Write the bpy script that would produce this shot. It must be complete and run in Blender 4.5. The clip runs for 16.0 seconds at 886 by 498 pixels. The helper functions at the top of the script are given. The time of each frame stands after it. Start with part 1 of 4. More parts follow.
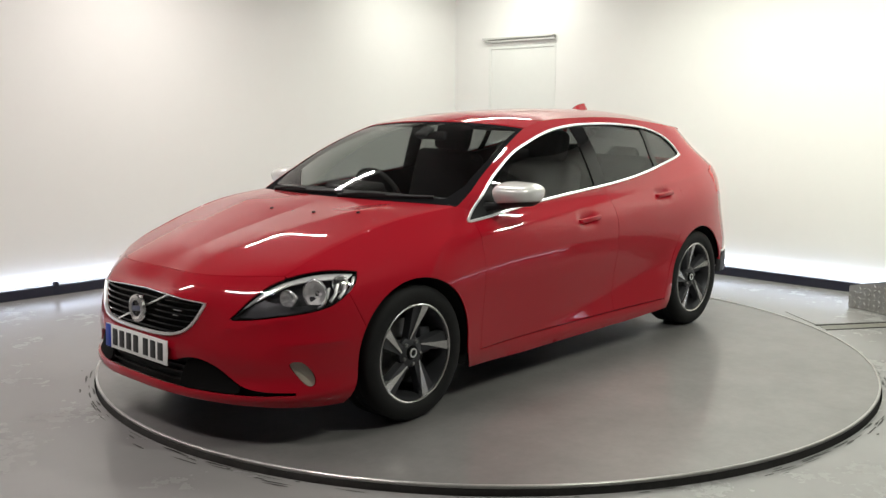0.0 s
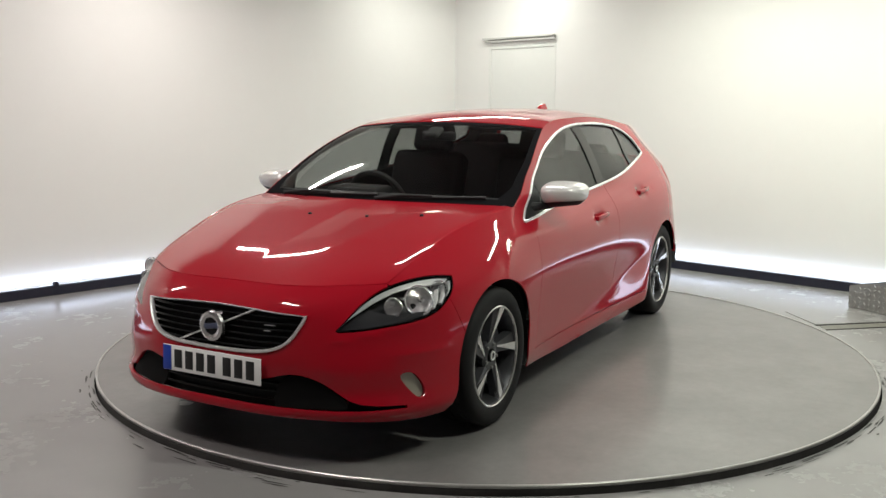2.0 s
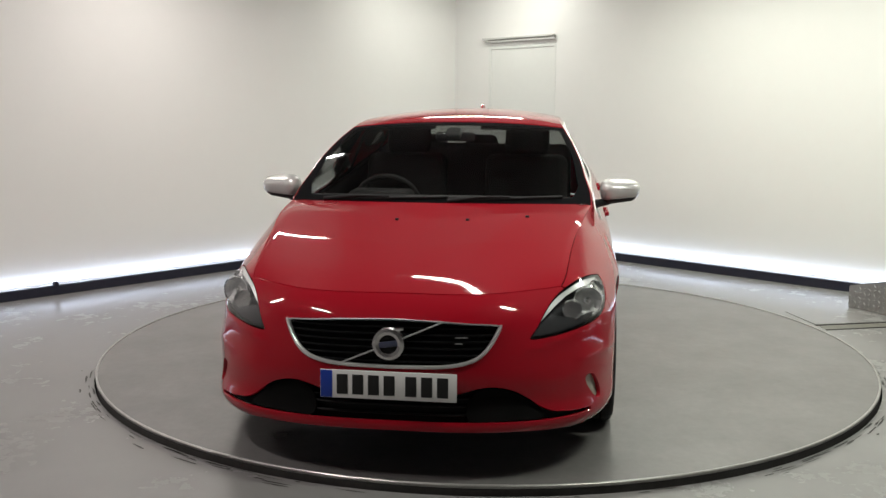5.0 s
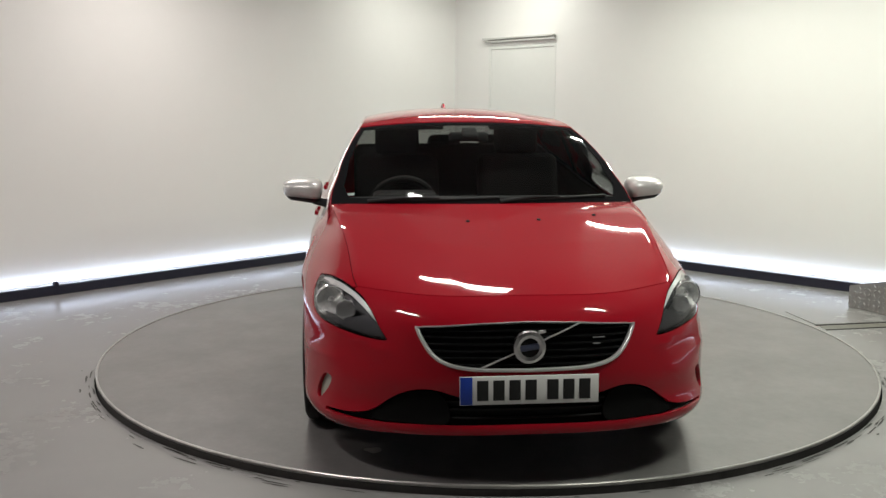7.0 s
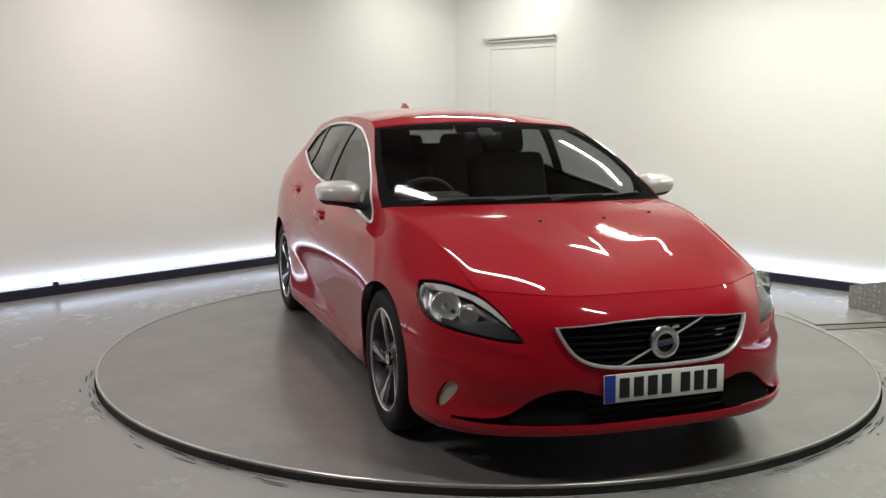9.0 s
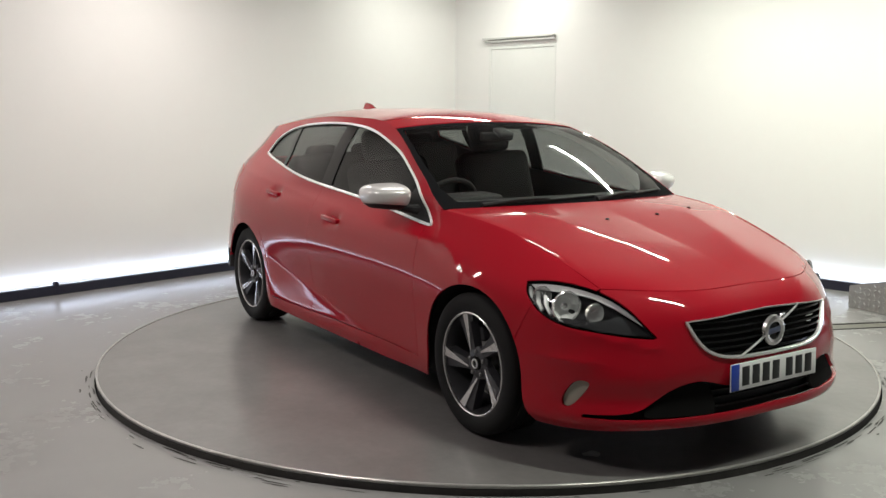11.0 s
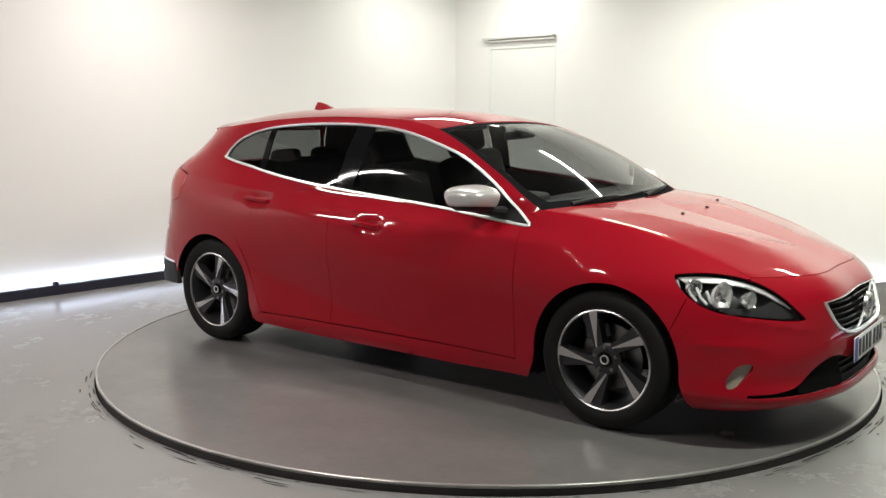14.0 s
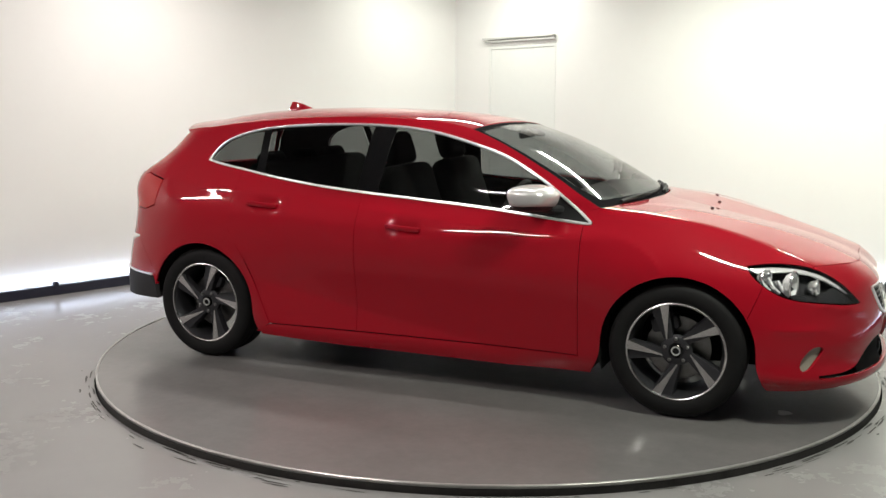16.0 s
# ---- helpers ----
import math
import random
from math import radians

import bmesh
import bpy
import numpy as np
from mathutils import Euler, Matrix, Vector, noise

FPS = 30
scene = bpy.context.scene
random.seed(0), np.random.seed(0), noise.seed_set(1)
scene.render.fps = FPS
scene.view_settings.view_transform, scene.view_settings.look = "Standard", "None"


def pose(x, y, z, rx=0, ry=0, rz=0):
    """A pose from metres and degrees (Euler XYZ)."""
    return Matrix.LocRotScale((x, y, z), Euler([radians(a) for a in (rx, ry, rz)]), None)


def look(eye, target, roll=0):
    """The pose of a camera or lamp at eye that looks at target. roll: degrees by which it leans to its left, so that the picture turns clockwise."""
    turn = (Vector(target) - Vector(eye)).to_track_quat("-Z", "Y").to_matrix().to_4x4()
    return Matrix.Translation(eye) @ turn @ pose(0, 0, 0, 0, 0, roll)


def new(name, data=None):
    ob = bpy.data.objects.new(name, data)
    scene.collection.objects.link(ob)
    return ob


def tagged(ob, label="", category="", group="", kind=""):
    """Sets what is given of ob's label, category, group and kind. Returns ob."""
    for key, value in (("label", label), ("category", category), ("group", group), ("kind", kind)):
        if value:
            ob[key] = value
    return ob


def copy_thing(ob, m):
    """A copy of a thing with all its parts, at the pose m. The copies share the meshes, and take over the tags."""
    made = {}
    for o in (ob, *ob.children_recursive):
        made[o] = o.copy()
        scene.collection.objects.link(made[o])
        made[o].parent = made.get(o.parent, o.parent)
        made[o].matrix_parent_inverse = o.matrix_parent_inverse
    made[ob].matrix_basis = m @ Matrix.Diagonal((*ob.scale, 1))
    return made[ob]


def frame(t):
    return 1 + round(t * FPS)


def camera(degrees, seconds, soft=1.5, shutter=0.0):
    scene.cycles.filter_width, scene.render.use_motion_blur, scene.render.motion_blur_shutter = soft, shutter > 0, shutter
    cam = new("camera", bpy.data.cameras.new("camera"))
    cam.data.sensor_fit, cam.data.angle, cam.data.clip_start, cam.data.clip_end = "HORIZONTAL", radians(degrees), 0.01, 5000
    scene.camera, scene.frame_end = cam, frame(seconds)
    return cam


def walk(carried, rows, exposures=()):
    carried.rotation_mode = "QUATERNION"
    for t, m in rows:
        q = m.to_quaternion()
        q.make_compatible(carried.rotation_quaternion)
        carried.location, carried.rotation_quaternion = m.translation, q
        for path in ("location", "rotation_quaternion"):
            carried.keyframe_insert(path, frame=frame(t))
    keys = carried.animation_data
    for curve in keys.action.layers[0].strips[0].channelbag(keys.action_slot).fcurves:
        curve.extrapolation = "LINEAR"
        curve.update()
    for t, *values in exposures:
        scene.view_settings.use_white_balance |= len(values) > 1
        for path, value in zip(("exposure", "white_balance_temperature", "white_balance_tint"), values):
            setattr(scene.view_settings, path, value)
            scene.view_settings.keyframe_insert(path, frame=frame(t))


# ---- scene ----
# ---------- camera, fixed on a stand ----------
cam = camera(51.54, 16.0, soft=1.45)
EYE = (0.0, -5.509, 1.392)
YAW, PITCH = radians(-2.48), radians(-8.51)
AIM = (EYE[0] + math.sin(YAW) * math.cos(PITCH), EYE[1] + math.cos(YAW) * math.cos(PITCH), EYE[2] + math.sin(PITCH))
VIEW = look(EYE, AIM, 0.14)
walk(cam, [(0.0, VIEW), (16.0, VIEW)],
     exposures=[(0.0, 0.0, 6500, 10), (3.5, -0.22, 6500, 10), (7.0, -0.31, 6500, 10), (9.0, -0.24, 6500, 10), (12.5, 0.04, 6500, 10), (14.5, 0.13, 6500, 10), (16.0, 0.15, 6500, 10)])

# ---------- the room's plan ----------
FLOOR = -0.038
A1 = radians(48.3)
ALONG_W = Vector((-math.cos(A1), -math.sin(A1), 0))   # along the west wall, away from the corner
ALONG_E = Vector((math.sin(A1), -math.cos(A1), 0))    # along the east wall, away from the corner
CORNER = Vector((-0.315, 4.868, 0)) - 0.085 * (ALONG_W + ALONG_E)
ROOM, HIGH = 10.0, 3.0


def room(a, b, z=0.0):
    """A place a metres along the west wall's direction and b along the east wall's."""
    return CORNER + ALONG_W * a + ALONG_E * b + Vector((0, 0, z))


ROOM_TURN = Matrix((( ALONG_W.x, ALONG_E.x, 0, 0), (ALONG_W.y, ALONG_E.y, 0, 0), (0, 0, 1, 0), (0, 0, 0, 1)))

# ---------- world and lamps ----------
world = bpy.data.worlds.new("world")
world.use_nodes = True
world.node_tree.nodes["Background"].inputs[0].default_value = (0.05, 0.05, 0.05, 1)
world.node_tree.nodes["Background"].inputs[1].default_value = 0.2
scene.world = world

TUBES = [  # centre x, y, lean, turn, length, power, colour
    (-0.12, -0.47, 0, -21, 1.2, 24, (1.0, 0.97, 0.91)),
    (-2.0, 1.3, 4, -17, 1.0, 36, (1.0, 0.93, 0.885)),
    (1.55, 1.65, 8, -37, 1.2, 58, (0.96, 1.0, 0.87)),
    (-0.1, 3.7, 0, 2, 1.3, 23, (0.99, 0.99, 0.90)),
    (-4.2, -1.05, -4, -10, 1.5, 48, (1.0, 0.92, 0.885)),
    (-1.95, -3.0, -10, -50, 1.0, 44, (1.0, 0.93, 0.895)),
    (1.5, -2.5, -18, -13, 0.9, 62, (0.965, 1.0, 0.89)),
    (3.2, 0.4, 0, -42, 0.8, 58, (0.96, 1.0, 0.88)),
]

# ---------- materials ----------


def material(name, colour, rough=0.5, metal=0.0, coat=0.0, grain=None, bump=0.0, spec=0.5, glass=0.0, emit=0.0, ior=1.45, coat_rough=0.03):
    """grain: (scale, amount, colour) of two sizes of noise mixed into the colour and the roughness."""
    m = bpy.data.materials.new(name)
    m.use_nodes = True
    nt = m.node_tree
    b = nt.nodes["Principled BSDF"]
    b.inputs["Base Color"].default_value = (*colour, 1)
    b.inputs["Roughness"].default_value = rough
    b.inputs["Metallic"].default_value = metal
    b.inputs["Coat Weight"].default_value = coat
    b.inputs["Coat Roughness"].default_value = coat_rough
    b.inputs["Specular IOR Level"].default_value = spec
    b.inputs["Transmission Weight"].default_value = glass
    b.inputs["IOR"].default_value = ior
    if emit:
        b.inputs["Emission Color"].default_value = (*colour, 1)
        b.inputs["Emission Strength"].default_value = emit
    if grain:
        scale, amount, other = grain
        co = nt.nodes.new("ShaderNodeTexCoord")
        mixes = []
        for k, s in ((0, scale), (1, scale * 11)):
            n = nt.nodes.new("ShaderNodeTexNoise")
            n.inputs["Scale"].default_value = s
            n.inputs["Detail"].default_value = 6
            n.inputs["Roughness"].default_value = 0.65
            nt.links.new(co.outputs["Object"], n.inputs["Vector"])
            mixes.append(n)
        add = nt.nodes.new("ShaderNodeMath")
        add.operation = "MULTIPLY_ADD"
        add.inputs[1].default_value = 0.35
        nt.links.new(mixes[1].outputs["Fac"], add.inputs[0])
        sc = nt.nodes.new("ShaderNodeMath")
        sc.operation = "MULTIPLY"
        sc.inputs[1].default_value = 0.65
        nt.links.new(mixes[0].outputs["Fac"], sc.inputs[0])
        nt.links.new(sc.outputs[0], add.inputs[2])
        ramp = nt.nodes.new("ShaderNodeMapRange")
        ramp.inputs["From Min"].default_value = 0.35
        ramp.inputs["From Max"].default_value = 0.65
        ramp.inputs["To Max"].default_value = amount
        nt.links.new(add.outputs[0], ramp.inputs["Value"])
        mx = nt.nodes.new("ShaderNodeMix")
        mx.data_type = "RGBA"
        mx.inputs["A"].default_value = (*colour, 1)
        mx.inputs["B"].default_value = (*other, 1)
        nt.links.new(ramp.outputs["Result"], mx.inputs["Factor"])
        nt.links.new(mx.outputs["Result"], b.inputs["Base Color"])
        rr = nt.nodes.new("ShaderNodeMapRange")
        rr.inputs["From Min"].default_value = 0.3
        rr.inputs["From Max"].default_value = 0.7
        rr.inputs["To Min"].default_value = max(rough - 0.04, 0.02)
        rr.inputs["To Max"].default_value = rough + 0.04
        nt.links.new(mixes[0].outputs["Fac"], rr.inputs["Value"])
        nt.links.new(rr.outputs["Result"], b.inputs["Roughness"])
        if coat:
            cr = nt.nodes.new("ShaderNodeMapRange")
            cr.inputs["From Min"].default_value = 0.4
            cr.inputs["From Max"].default_value = 0.6
            cr.inputs["To Min"].default_value = coat_rough * 0.7
            cr.inputs["To Max"].default_value = coat_rough * 1.5
            nt.links.new(add.outputs[0], cr.inputs["Value"])
            nt.links.new(cr.outputs["Result"], b.inputs["Coat Roughness"])
        if bump:
            bp = nt.nodes.new("ShaderNodeBump")
            bp.inputs["Strength"].default_value = 1.0
            bp.inputs["Distance"].default_value = bump
            nt.links.new(mixes[1].outputs["Fac"], bp.inputs["Height"])
            nt.links.new(bp.outputs["Normal"], b.inputs["Normal"])
    return m


RED = material("red_paint", (0.325, 0.004, 0.0135), 0.5, 0.0, 1.0, spec=0.05)
RED.node_tree.nodes["Principled BSDF"].inputs["Coat IOR"].default_value = 1.38
BLACK_GLOSS = material("black_gloss", (0.006, 0.006, 0.0065), 0.05, spec=0.3)
BLACK = material("black_plastic", (0.012, 0.012, 0.013), 0.6, spec=0.3, grain=(30, 0.5, (0.022, 0.022, 0.023)))
LINER = material("dark_liner", (0.006, 0.006, 0.006), 0.9)
RUBBER = material("tyre_rubber", (0.006, 0.006, 0.0065), 0.7, spec=0.25, grain=(14, 0.6, (0.012, 0.0115, 0.011)))
SKIRT = material("grey_skirt_paint", (0.025, 0.024, 0.025), 0.6, spec=0.2)
CHROME = material("satin_chrome", (0.9, 0.9, 0.9), 0.38, 0.85)
LAMP_GREY = material("lamp_housing_grey", (0.07, 0.07, 0.075), 0.25, 0.5)
RAIL_PAINT = material("rail_paint", (0.6, 0.6, 0.57), 0.5, grain=(4, 0.5, (0.5, 0.5, 0.48)))
BRIGHT = material("polished_chrome", (0.9, 0.9, 0.91), 0.08, 1.0)
SILVER = material("silver_paint", (0.62, 0.61, 0.6), 0.3, 0.35, 0.8)
ALLOY = material("machined_alloy", (0.66, 0.65, 0.65), 0.27, 1.0)
GUN = material("dark_grey_alloy", (0.05, 0.05, 0.055), 0.4, 0.6)
LAMP_CUP = material("lamp_housing_chrome", (0.8, 0.8, 0.81), 0.12, 0.8, 0.5)
STEEL = material("brake_steel", (0.3, 0.3, 0.3), 0.4, 1.0, grain=(20, 0.6, (0.16, 0.15, 0.14)))
GLASS = material("tinted_glass", (0.21, 0.225, 0.22), 0.0, glass=1.0, ior=1.02, coat=0.7)
PRIVACY = material("dark_tinted_glass", (0.13, 0.14, 0.138), 0.0, glass=1.0, ior=1.02, coat=0.6)
LENS = material("clear_lens", (0.93, 0.94, 0.94), 0.0, glass=1.0, ior=1.03, coat=1.0)
TAIL_RED = material("tail_lamp_red", (0.42, 0.006, 0.006), 0.15, coat=0.4, spec=0.2)
LED_LENS = material("frosted_lamp_lens", (0.33, 0.32, 0.26), 0.25, coat=0.6)
CABIN = material("charcoal_trim", (0.014, 0.0135, 0.0135), 0.7, spec=0.3, grain=(25, 0.6, (0.019, 0.018, 0.0175)))
CLOTH = material("black_seat_cloth", (0.006, 0.0058, 0.0058), 0.9, spec=0.2, grain=(22, 0.5, (0.009, 0.0085, 0.008)))
WHITE_PLATE = material("plate_white", (0.78, 0.78, 0.76), 0.4)
BLUE_PLATE = material("plate_blue", (0.015, 0.05, 0.35), 0.4)
BADGE_BLUE = material("badge_blue", (0.07, 0.08, 0.13), 0.3)
POD = material("matt_black_pod", (0.004, 0.004, 0.004), 0.8, spec=0.1)
SCREEN_GLASS = material("clear_screen_glass", (0.42, 0.45, 0.43), 0.0, glass=1.0, ior=1.02, coat=0.6)
SCREEN_BORDER = material("black_screen_edge", (0.008, 0.008, 0.009), 0.9, spec=0.02)
LAMP_SILVER = material("lamp_silver", (0.8, 0.8, 0.8), 0.2, 0.3, 0.6)
INK = material("plate_black", (0.012, 0.012, 0.012), 0.5)
WALL = material("white_wall_paint", (0.83, 0.825, 0.8), 0.55, grain=(0.7, 0.5, (0.79, 0.785, 0.76)))
CEIL = material("dark_ceiling", (0.15, 0.15, 0.152), 0.8, grain=(1.0, 0.5, (0.12, 0.12, 0.12)))
BACK_WALL = material("grey_wall_paint", (0.32, 0.315, 0.31), 0.7, grain=(0.8, 0.5, (0.27, 0.266, 0.262)))
FLOOR_PAINT = material("grey_floor_paint", (0.235, 0.229, 0.226), 0.45, coat=0.5, coat_rough=0.2, grain=(1.3, 0.6, (0.21, 0.205, 0.202)))
DISC_PAINT = material("grey_turntable_top", (0.166, 0.157, 0.153), 0.45, coat=0.65, coat_rough=0.16, bump=0.0002, grain=(2.2, 0.9, (0.115, 0.111, 0.108)))
RIM_EDGE = material("worn_metal_edge", (0.5, 0.49, 0.47), 0.35, 0.6, grain=(9, 0.7, (0.3, 0.29, 0.28)))
KERB = material("black_skirting", (0.010, 0.011, 0.028), 0.6, grain=(6, 0.6, (0.03, 0.03, 0.04)))
DOOR_PAINT = material("door_paint", (0.79, 0.8, 0.77), 0.5, grain=(1.5, 0.5, (0.75, 0.76, 0.73)))
TREAD = material("tread_plate", (0.46, 0.455, 0.44), 0.38, 0.8, grain=(12, 0.7, (0.3, 0.295, 0.29)))
SLOT = material("worn_slot_steel", (0.17, 0.165, 0.14), 0.5, grain=(7, 0.7, (0.11, 0.105, 0.09)))
GRIME = material("black_grime", (0.03, 0.028, 0.026), 0.7, grain=(8, 0.6, (0.08, 0.075, 0.07)))
TUBE_GLOW = material("tube_glow", (1.0, 0.99, 0.95), 0.5, emit=8)
STRIP_GLOW = material("strip_light_glow", (0.70, 0.79, 1.0), 0.5, emit=5.5)

# ---------- mesh helpers ----------


def mesh_object(name, verts, faces, mat, parent=None, smooth=False, label="", normals=None):
    me = bpy.data.meshes.new(name)
    me.from_pydata([tuple(v) for v in verts], [], [tuple(f) for f in faces])
    me.materials.append(mat)
    me.update()
    if smooth:
        me.polygons.foreach_set("use_smooth", [True] * len(me.polygons))
    if normals is not None:
        me.normals_split_custom_set_from_vertices([tuple(n) for n in normals])
    ob = new(name, me)
    if parent is not None:
        ob.parent = parent
    if label:
        tagged(ob, label)
    return ob


def part(name, bm, mat, parent=None, label="", smooth=True, angle=35):
    """Links a bmesh as one mesh under a thing or a part."""
    bmesh.ops.recalc_face_normals(bm, faces=bm.faces)
    for f in bm.faces:
        f.smooth = smooth
    for e in bm.edges:
        if len(e.link_faces) == 2 and e.calc_face_angle(0) > radians(angle):
            e.smooth = False
    me = bpy.data.meshes.new(name)
    bm.to_mesh(me)
    bm.free()
    me.materials.append(mat)
    ob = new(name, me)
    if parent is not None:
        ob.parent = parent
    if label:
        tagged(ob, label)
    return ob


def block(size, at=(0, 0, 0), bevel=0.0, turn=None, segments=2):
    bm = bmesh.new()
    bmesh.ops.create_cube(bm, size=1.0)
    bmesh.ops.scale(bm, vec=size, verts=bm.verts)
    if bevel:
        bmesh.ops.bevel(bm, geom=list(bm.edges), offset=bevel, segments=segments, affect="EDGES", profile=0.5)
    m = Matrix.Translation(at) @ (turn if turn is not None else Matrix())
    bmesh.ops.transform(bm, matrix=m, verts=bm.verts)
    return bm


def lathe(profile, segments=48, axis="y", closed=False):
    """Turns a profile of (radius, along) about an axis."""
    bm = bmesh.new()
    rings = []
    for r, h in profile:
        ring = []
        for k in range(segments):
            a = 2 * math.pi * k / segments
            c, s = r * math.cos(a), r * math.sin(a)
            ring.append(bm.verts.new((c, h, s) if axis == "y" else (c, s, h)))
        rings.append(ring)
    pairs = list(zip(rings, rings[1:])) + ([(rings[-1], rings[0])] if closed else [])
    for a, b in pairs:
        for k in range(segments):
            j = (k + 1) % segments
            bm.faces.new((a[k], a[j], b[j], b[k]))
    if not closed:
        for ring, (r, h) in ((rings[0], profile[0]), (rings[-1], profile[-1])):
            if r < 0.03 or axis == "z":
                bm.faces.new(ring)
    return bm


def sweep(path, normals, width, depth, closed=False):
    """A flat bevelled strip along a path, standing proud by depth along the normals."""
    P = np.array(path, float)
    N = np.array(normals, float)
    n = len(P)
    T = np.roll(P, -1, 0) - np.roll(P, 1, 0)
    if not closed:
        T[0], T[-1] = P[1] - P[0], P[-1] - P[-2]
    T /= np.maximum(np.linalg.norm(T, axis=1, keepdims=True), 1e-9)
    B = np.cross(N, T)
    B /= np.maximum(np.linalg.norm(B, axis=1, keepdims=True), 1e-9)
    prof = [(-0.5, -0.5), (-0.5, 0.25), (-0.3, 0.5), (0.3, 0.5), (0.5, 0.25), (0.5, -0.5)]
    bm = bmesh.new()
    rows = [[bm.verts.new(tuple(P[i] + B[i] * a * width + N[i] * b * depth)) for a, b in prof] for i in range(n)]
    for i in range(n if closed else n - 1):
        a, b = rows[i], rows[(i + 1) % n]
        for k in range(len(prof) - 1):
            bm.faces.new((a[k], a[k + 1], b[k + 1], b[k]))
    if not closed:
        bm.faces.new(rows[0])
        bm.faces.new(rows[-1])
    return bm


def tube(path, radius, segments=8):
    P = [Vector(p) for p in path]
    bm = bmesh.new()
    rows = []
    for i, p in enumerate(P):
        t = (P[min(i + 1, len(P) - 1)] - P[max(i - 1, 0)]).normalized()
        u = t.cross(Vector((0.3, 0.1, 1))).normalized()
        w = t.cross(u)
        r = radius[i] if isinstance(radius, (list, tuple)) else radius
        rows.append([bm.verts.new(p + (u * math.cos(k * 2 * math.pi / segments) + w * math.sin(k * 2 * math.pi / segments)) * r) for k in range(segments)])
    for a, b in zip(rows, rows[1:]):
        for k in range(segments):
            j = (k + 1) % segments
            bm.faces.new((a[k], a[j], b[j], b[k]))
    bm.faces.new(rows[0])
    bm.faces.new(rows[-1])
    return bm


class Curve:
    """A natural cubic spline through values at xs; values may be rows."""

    def __init__(self, xs, ys):
        self.x, self.y = np.array(xs, float), np.array(ys, float)
        n, h = len(self.x), np.diff(self.x)
        a, r = np.eye(n), np.zeros(self.y.shape)
        for i in range(1, n - 1):
            a[i, i - 1:i + 2] = h[i - 1], 2 * (h[i - 1] + h[i]), h[i]
            r[i] = 6 * ((self.y[i + 1] - self.y[i]) / h[i] - (self.y[i] - self.y[i - 1]) / h[i - 1])
        self.m, self.h = np.linalg.solve(a, r), h

    def __call__(self, q):
        q = np.clip(np.asarray(q, float), self.x[0], self.x[-1])
        i = np.clip(np.searchsorted(self.x, q) - 1, 0, len(self.h) - 1)
        h, a, b = self.h[i], self.x[i + 1] - q, q - self.x[i]
        if self.y.ndim > 1:
            h, a, b = h[..., None], a[..., None], b[..., None]
        m0, m1 = self.m[i], self.m[i + 1]
        return (m0 * a ** 3 + m1 * b ** 3) / (6 * h) + (self.y[i] / h - m0 * h / 6) * a + (self.y[i + 1] / h - m1 * h / 6) * b


def dense(pts, step=0.02, closed=False):
    out, pts = [], list(pts)
    for a, b in zip(pts, pts[1:] + (pts[:1] if closed else [])):
        n = max(1, int(math.hypot(b[0] - a[0], b[1] - a[1]) / step))
        out += [(a[0] + (b[0] - a[0]) * k / n, a[1] + (b[1] - a[1]) * k / n) for k in range(n)]
    return out if closed else out + [tuple(pts[-1])]


def rounded(pts, step=0.02, closed=False):
    """A smooth line through points (centripetal by chord length)."""
    p = np.array(list(pts) + ([pts[0]] if closed else []), float)
    if closed:
        p = np.vstack([p[-4:-1], p, p[1:4]])
    d = np.concatenate([[0], np.cumsum(np.sqrt(np.linalg.norm(np.diff(p, axis=0), axis=1)) + 1e-6)])
    c = Curve(d, p)
    lo, hi = (d[3], d[-4]) if closed else (d[0], d[-1])
    fine = c(np.linspace(lo, hi, 400))
    length = np.linalg.norm(np.diff(fine, axis=0), axis=1).sum()
    q = c(np.linspace(lo, hi, max(6, int(length / step)) + 1))
    return [tuple(v) for v in (q[:-1] if closed else q)]


def inside(poly, q):
    poly = np.asarray(poly)
    x, y = q[:, 0], q[:, 1]
    a, b = poly, np.roll(poly, -1, 0)
    hit = np.zeros(len(q), bool)
    for (x0, y0), (x1, y1) in zip(a, b):
        if y0 != y1:
            hit ^= ((y0 > y) != (y1 > y)) & (x < (x1 - x0) * (y - y0) / (y1 - y0) + x0)
    return hit


def shrink(poly, d):
    """The outline moved inwards by d."""
    p = np.asarray(poly, float)
    area = (p[:, 0] * np.roll(p[:, 1], -1) - np.roll(p[:, 0], -1) * p[:, 1]).sum()
    t = np.roll(p, -1, 0) - np.roll(p, 1, 0)
    t /= np.maximum(np.linalg.norm(t, axis=1, keepdims=True), 1e-9)
    n = np.stack([-t[:, 1], t[:, 0]], 1) * (1 if area > 0 else -1)
    return [tuple(v) for v in p + n * d]


def surface_normals(surf, u, v):
    e = 0.003
    du = surf(u + e, v) - surf(u - e, v)
    dv = surf(u, v + e) - surf(u, v - e)
    n = np.cross(du, dv)
    return n / np.maximum(np.linalg.norm(n, axis=1, keepdims=True), 1e-12)


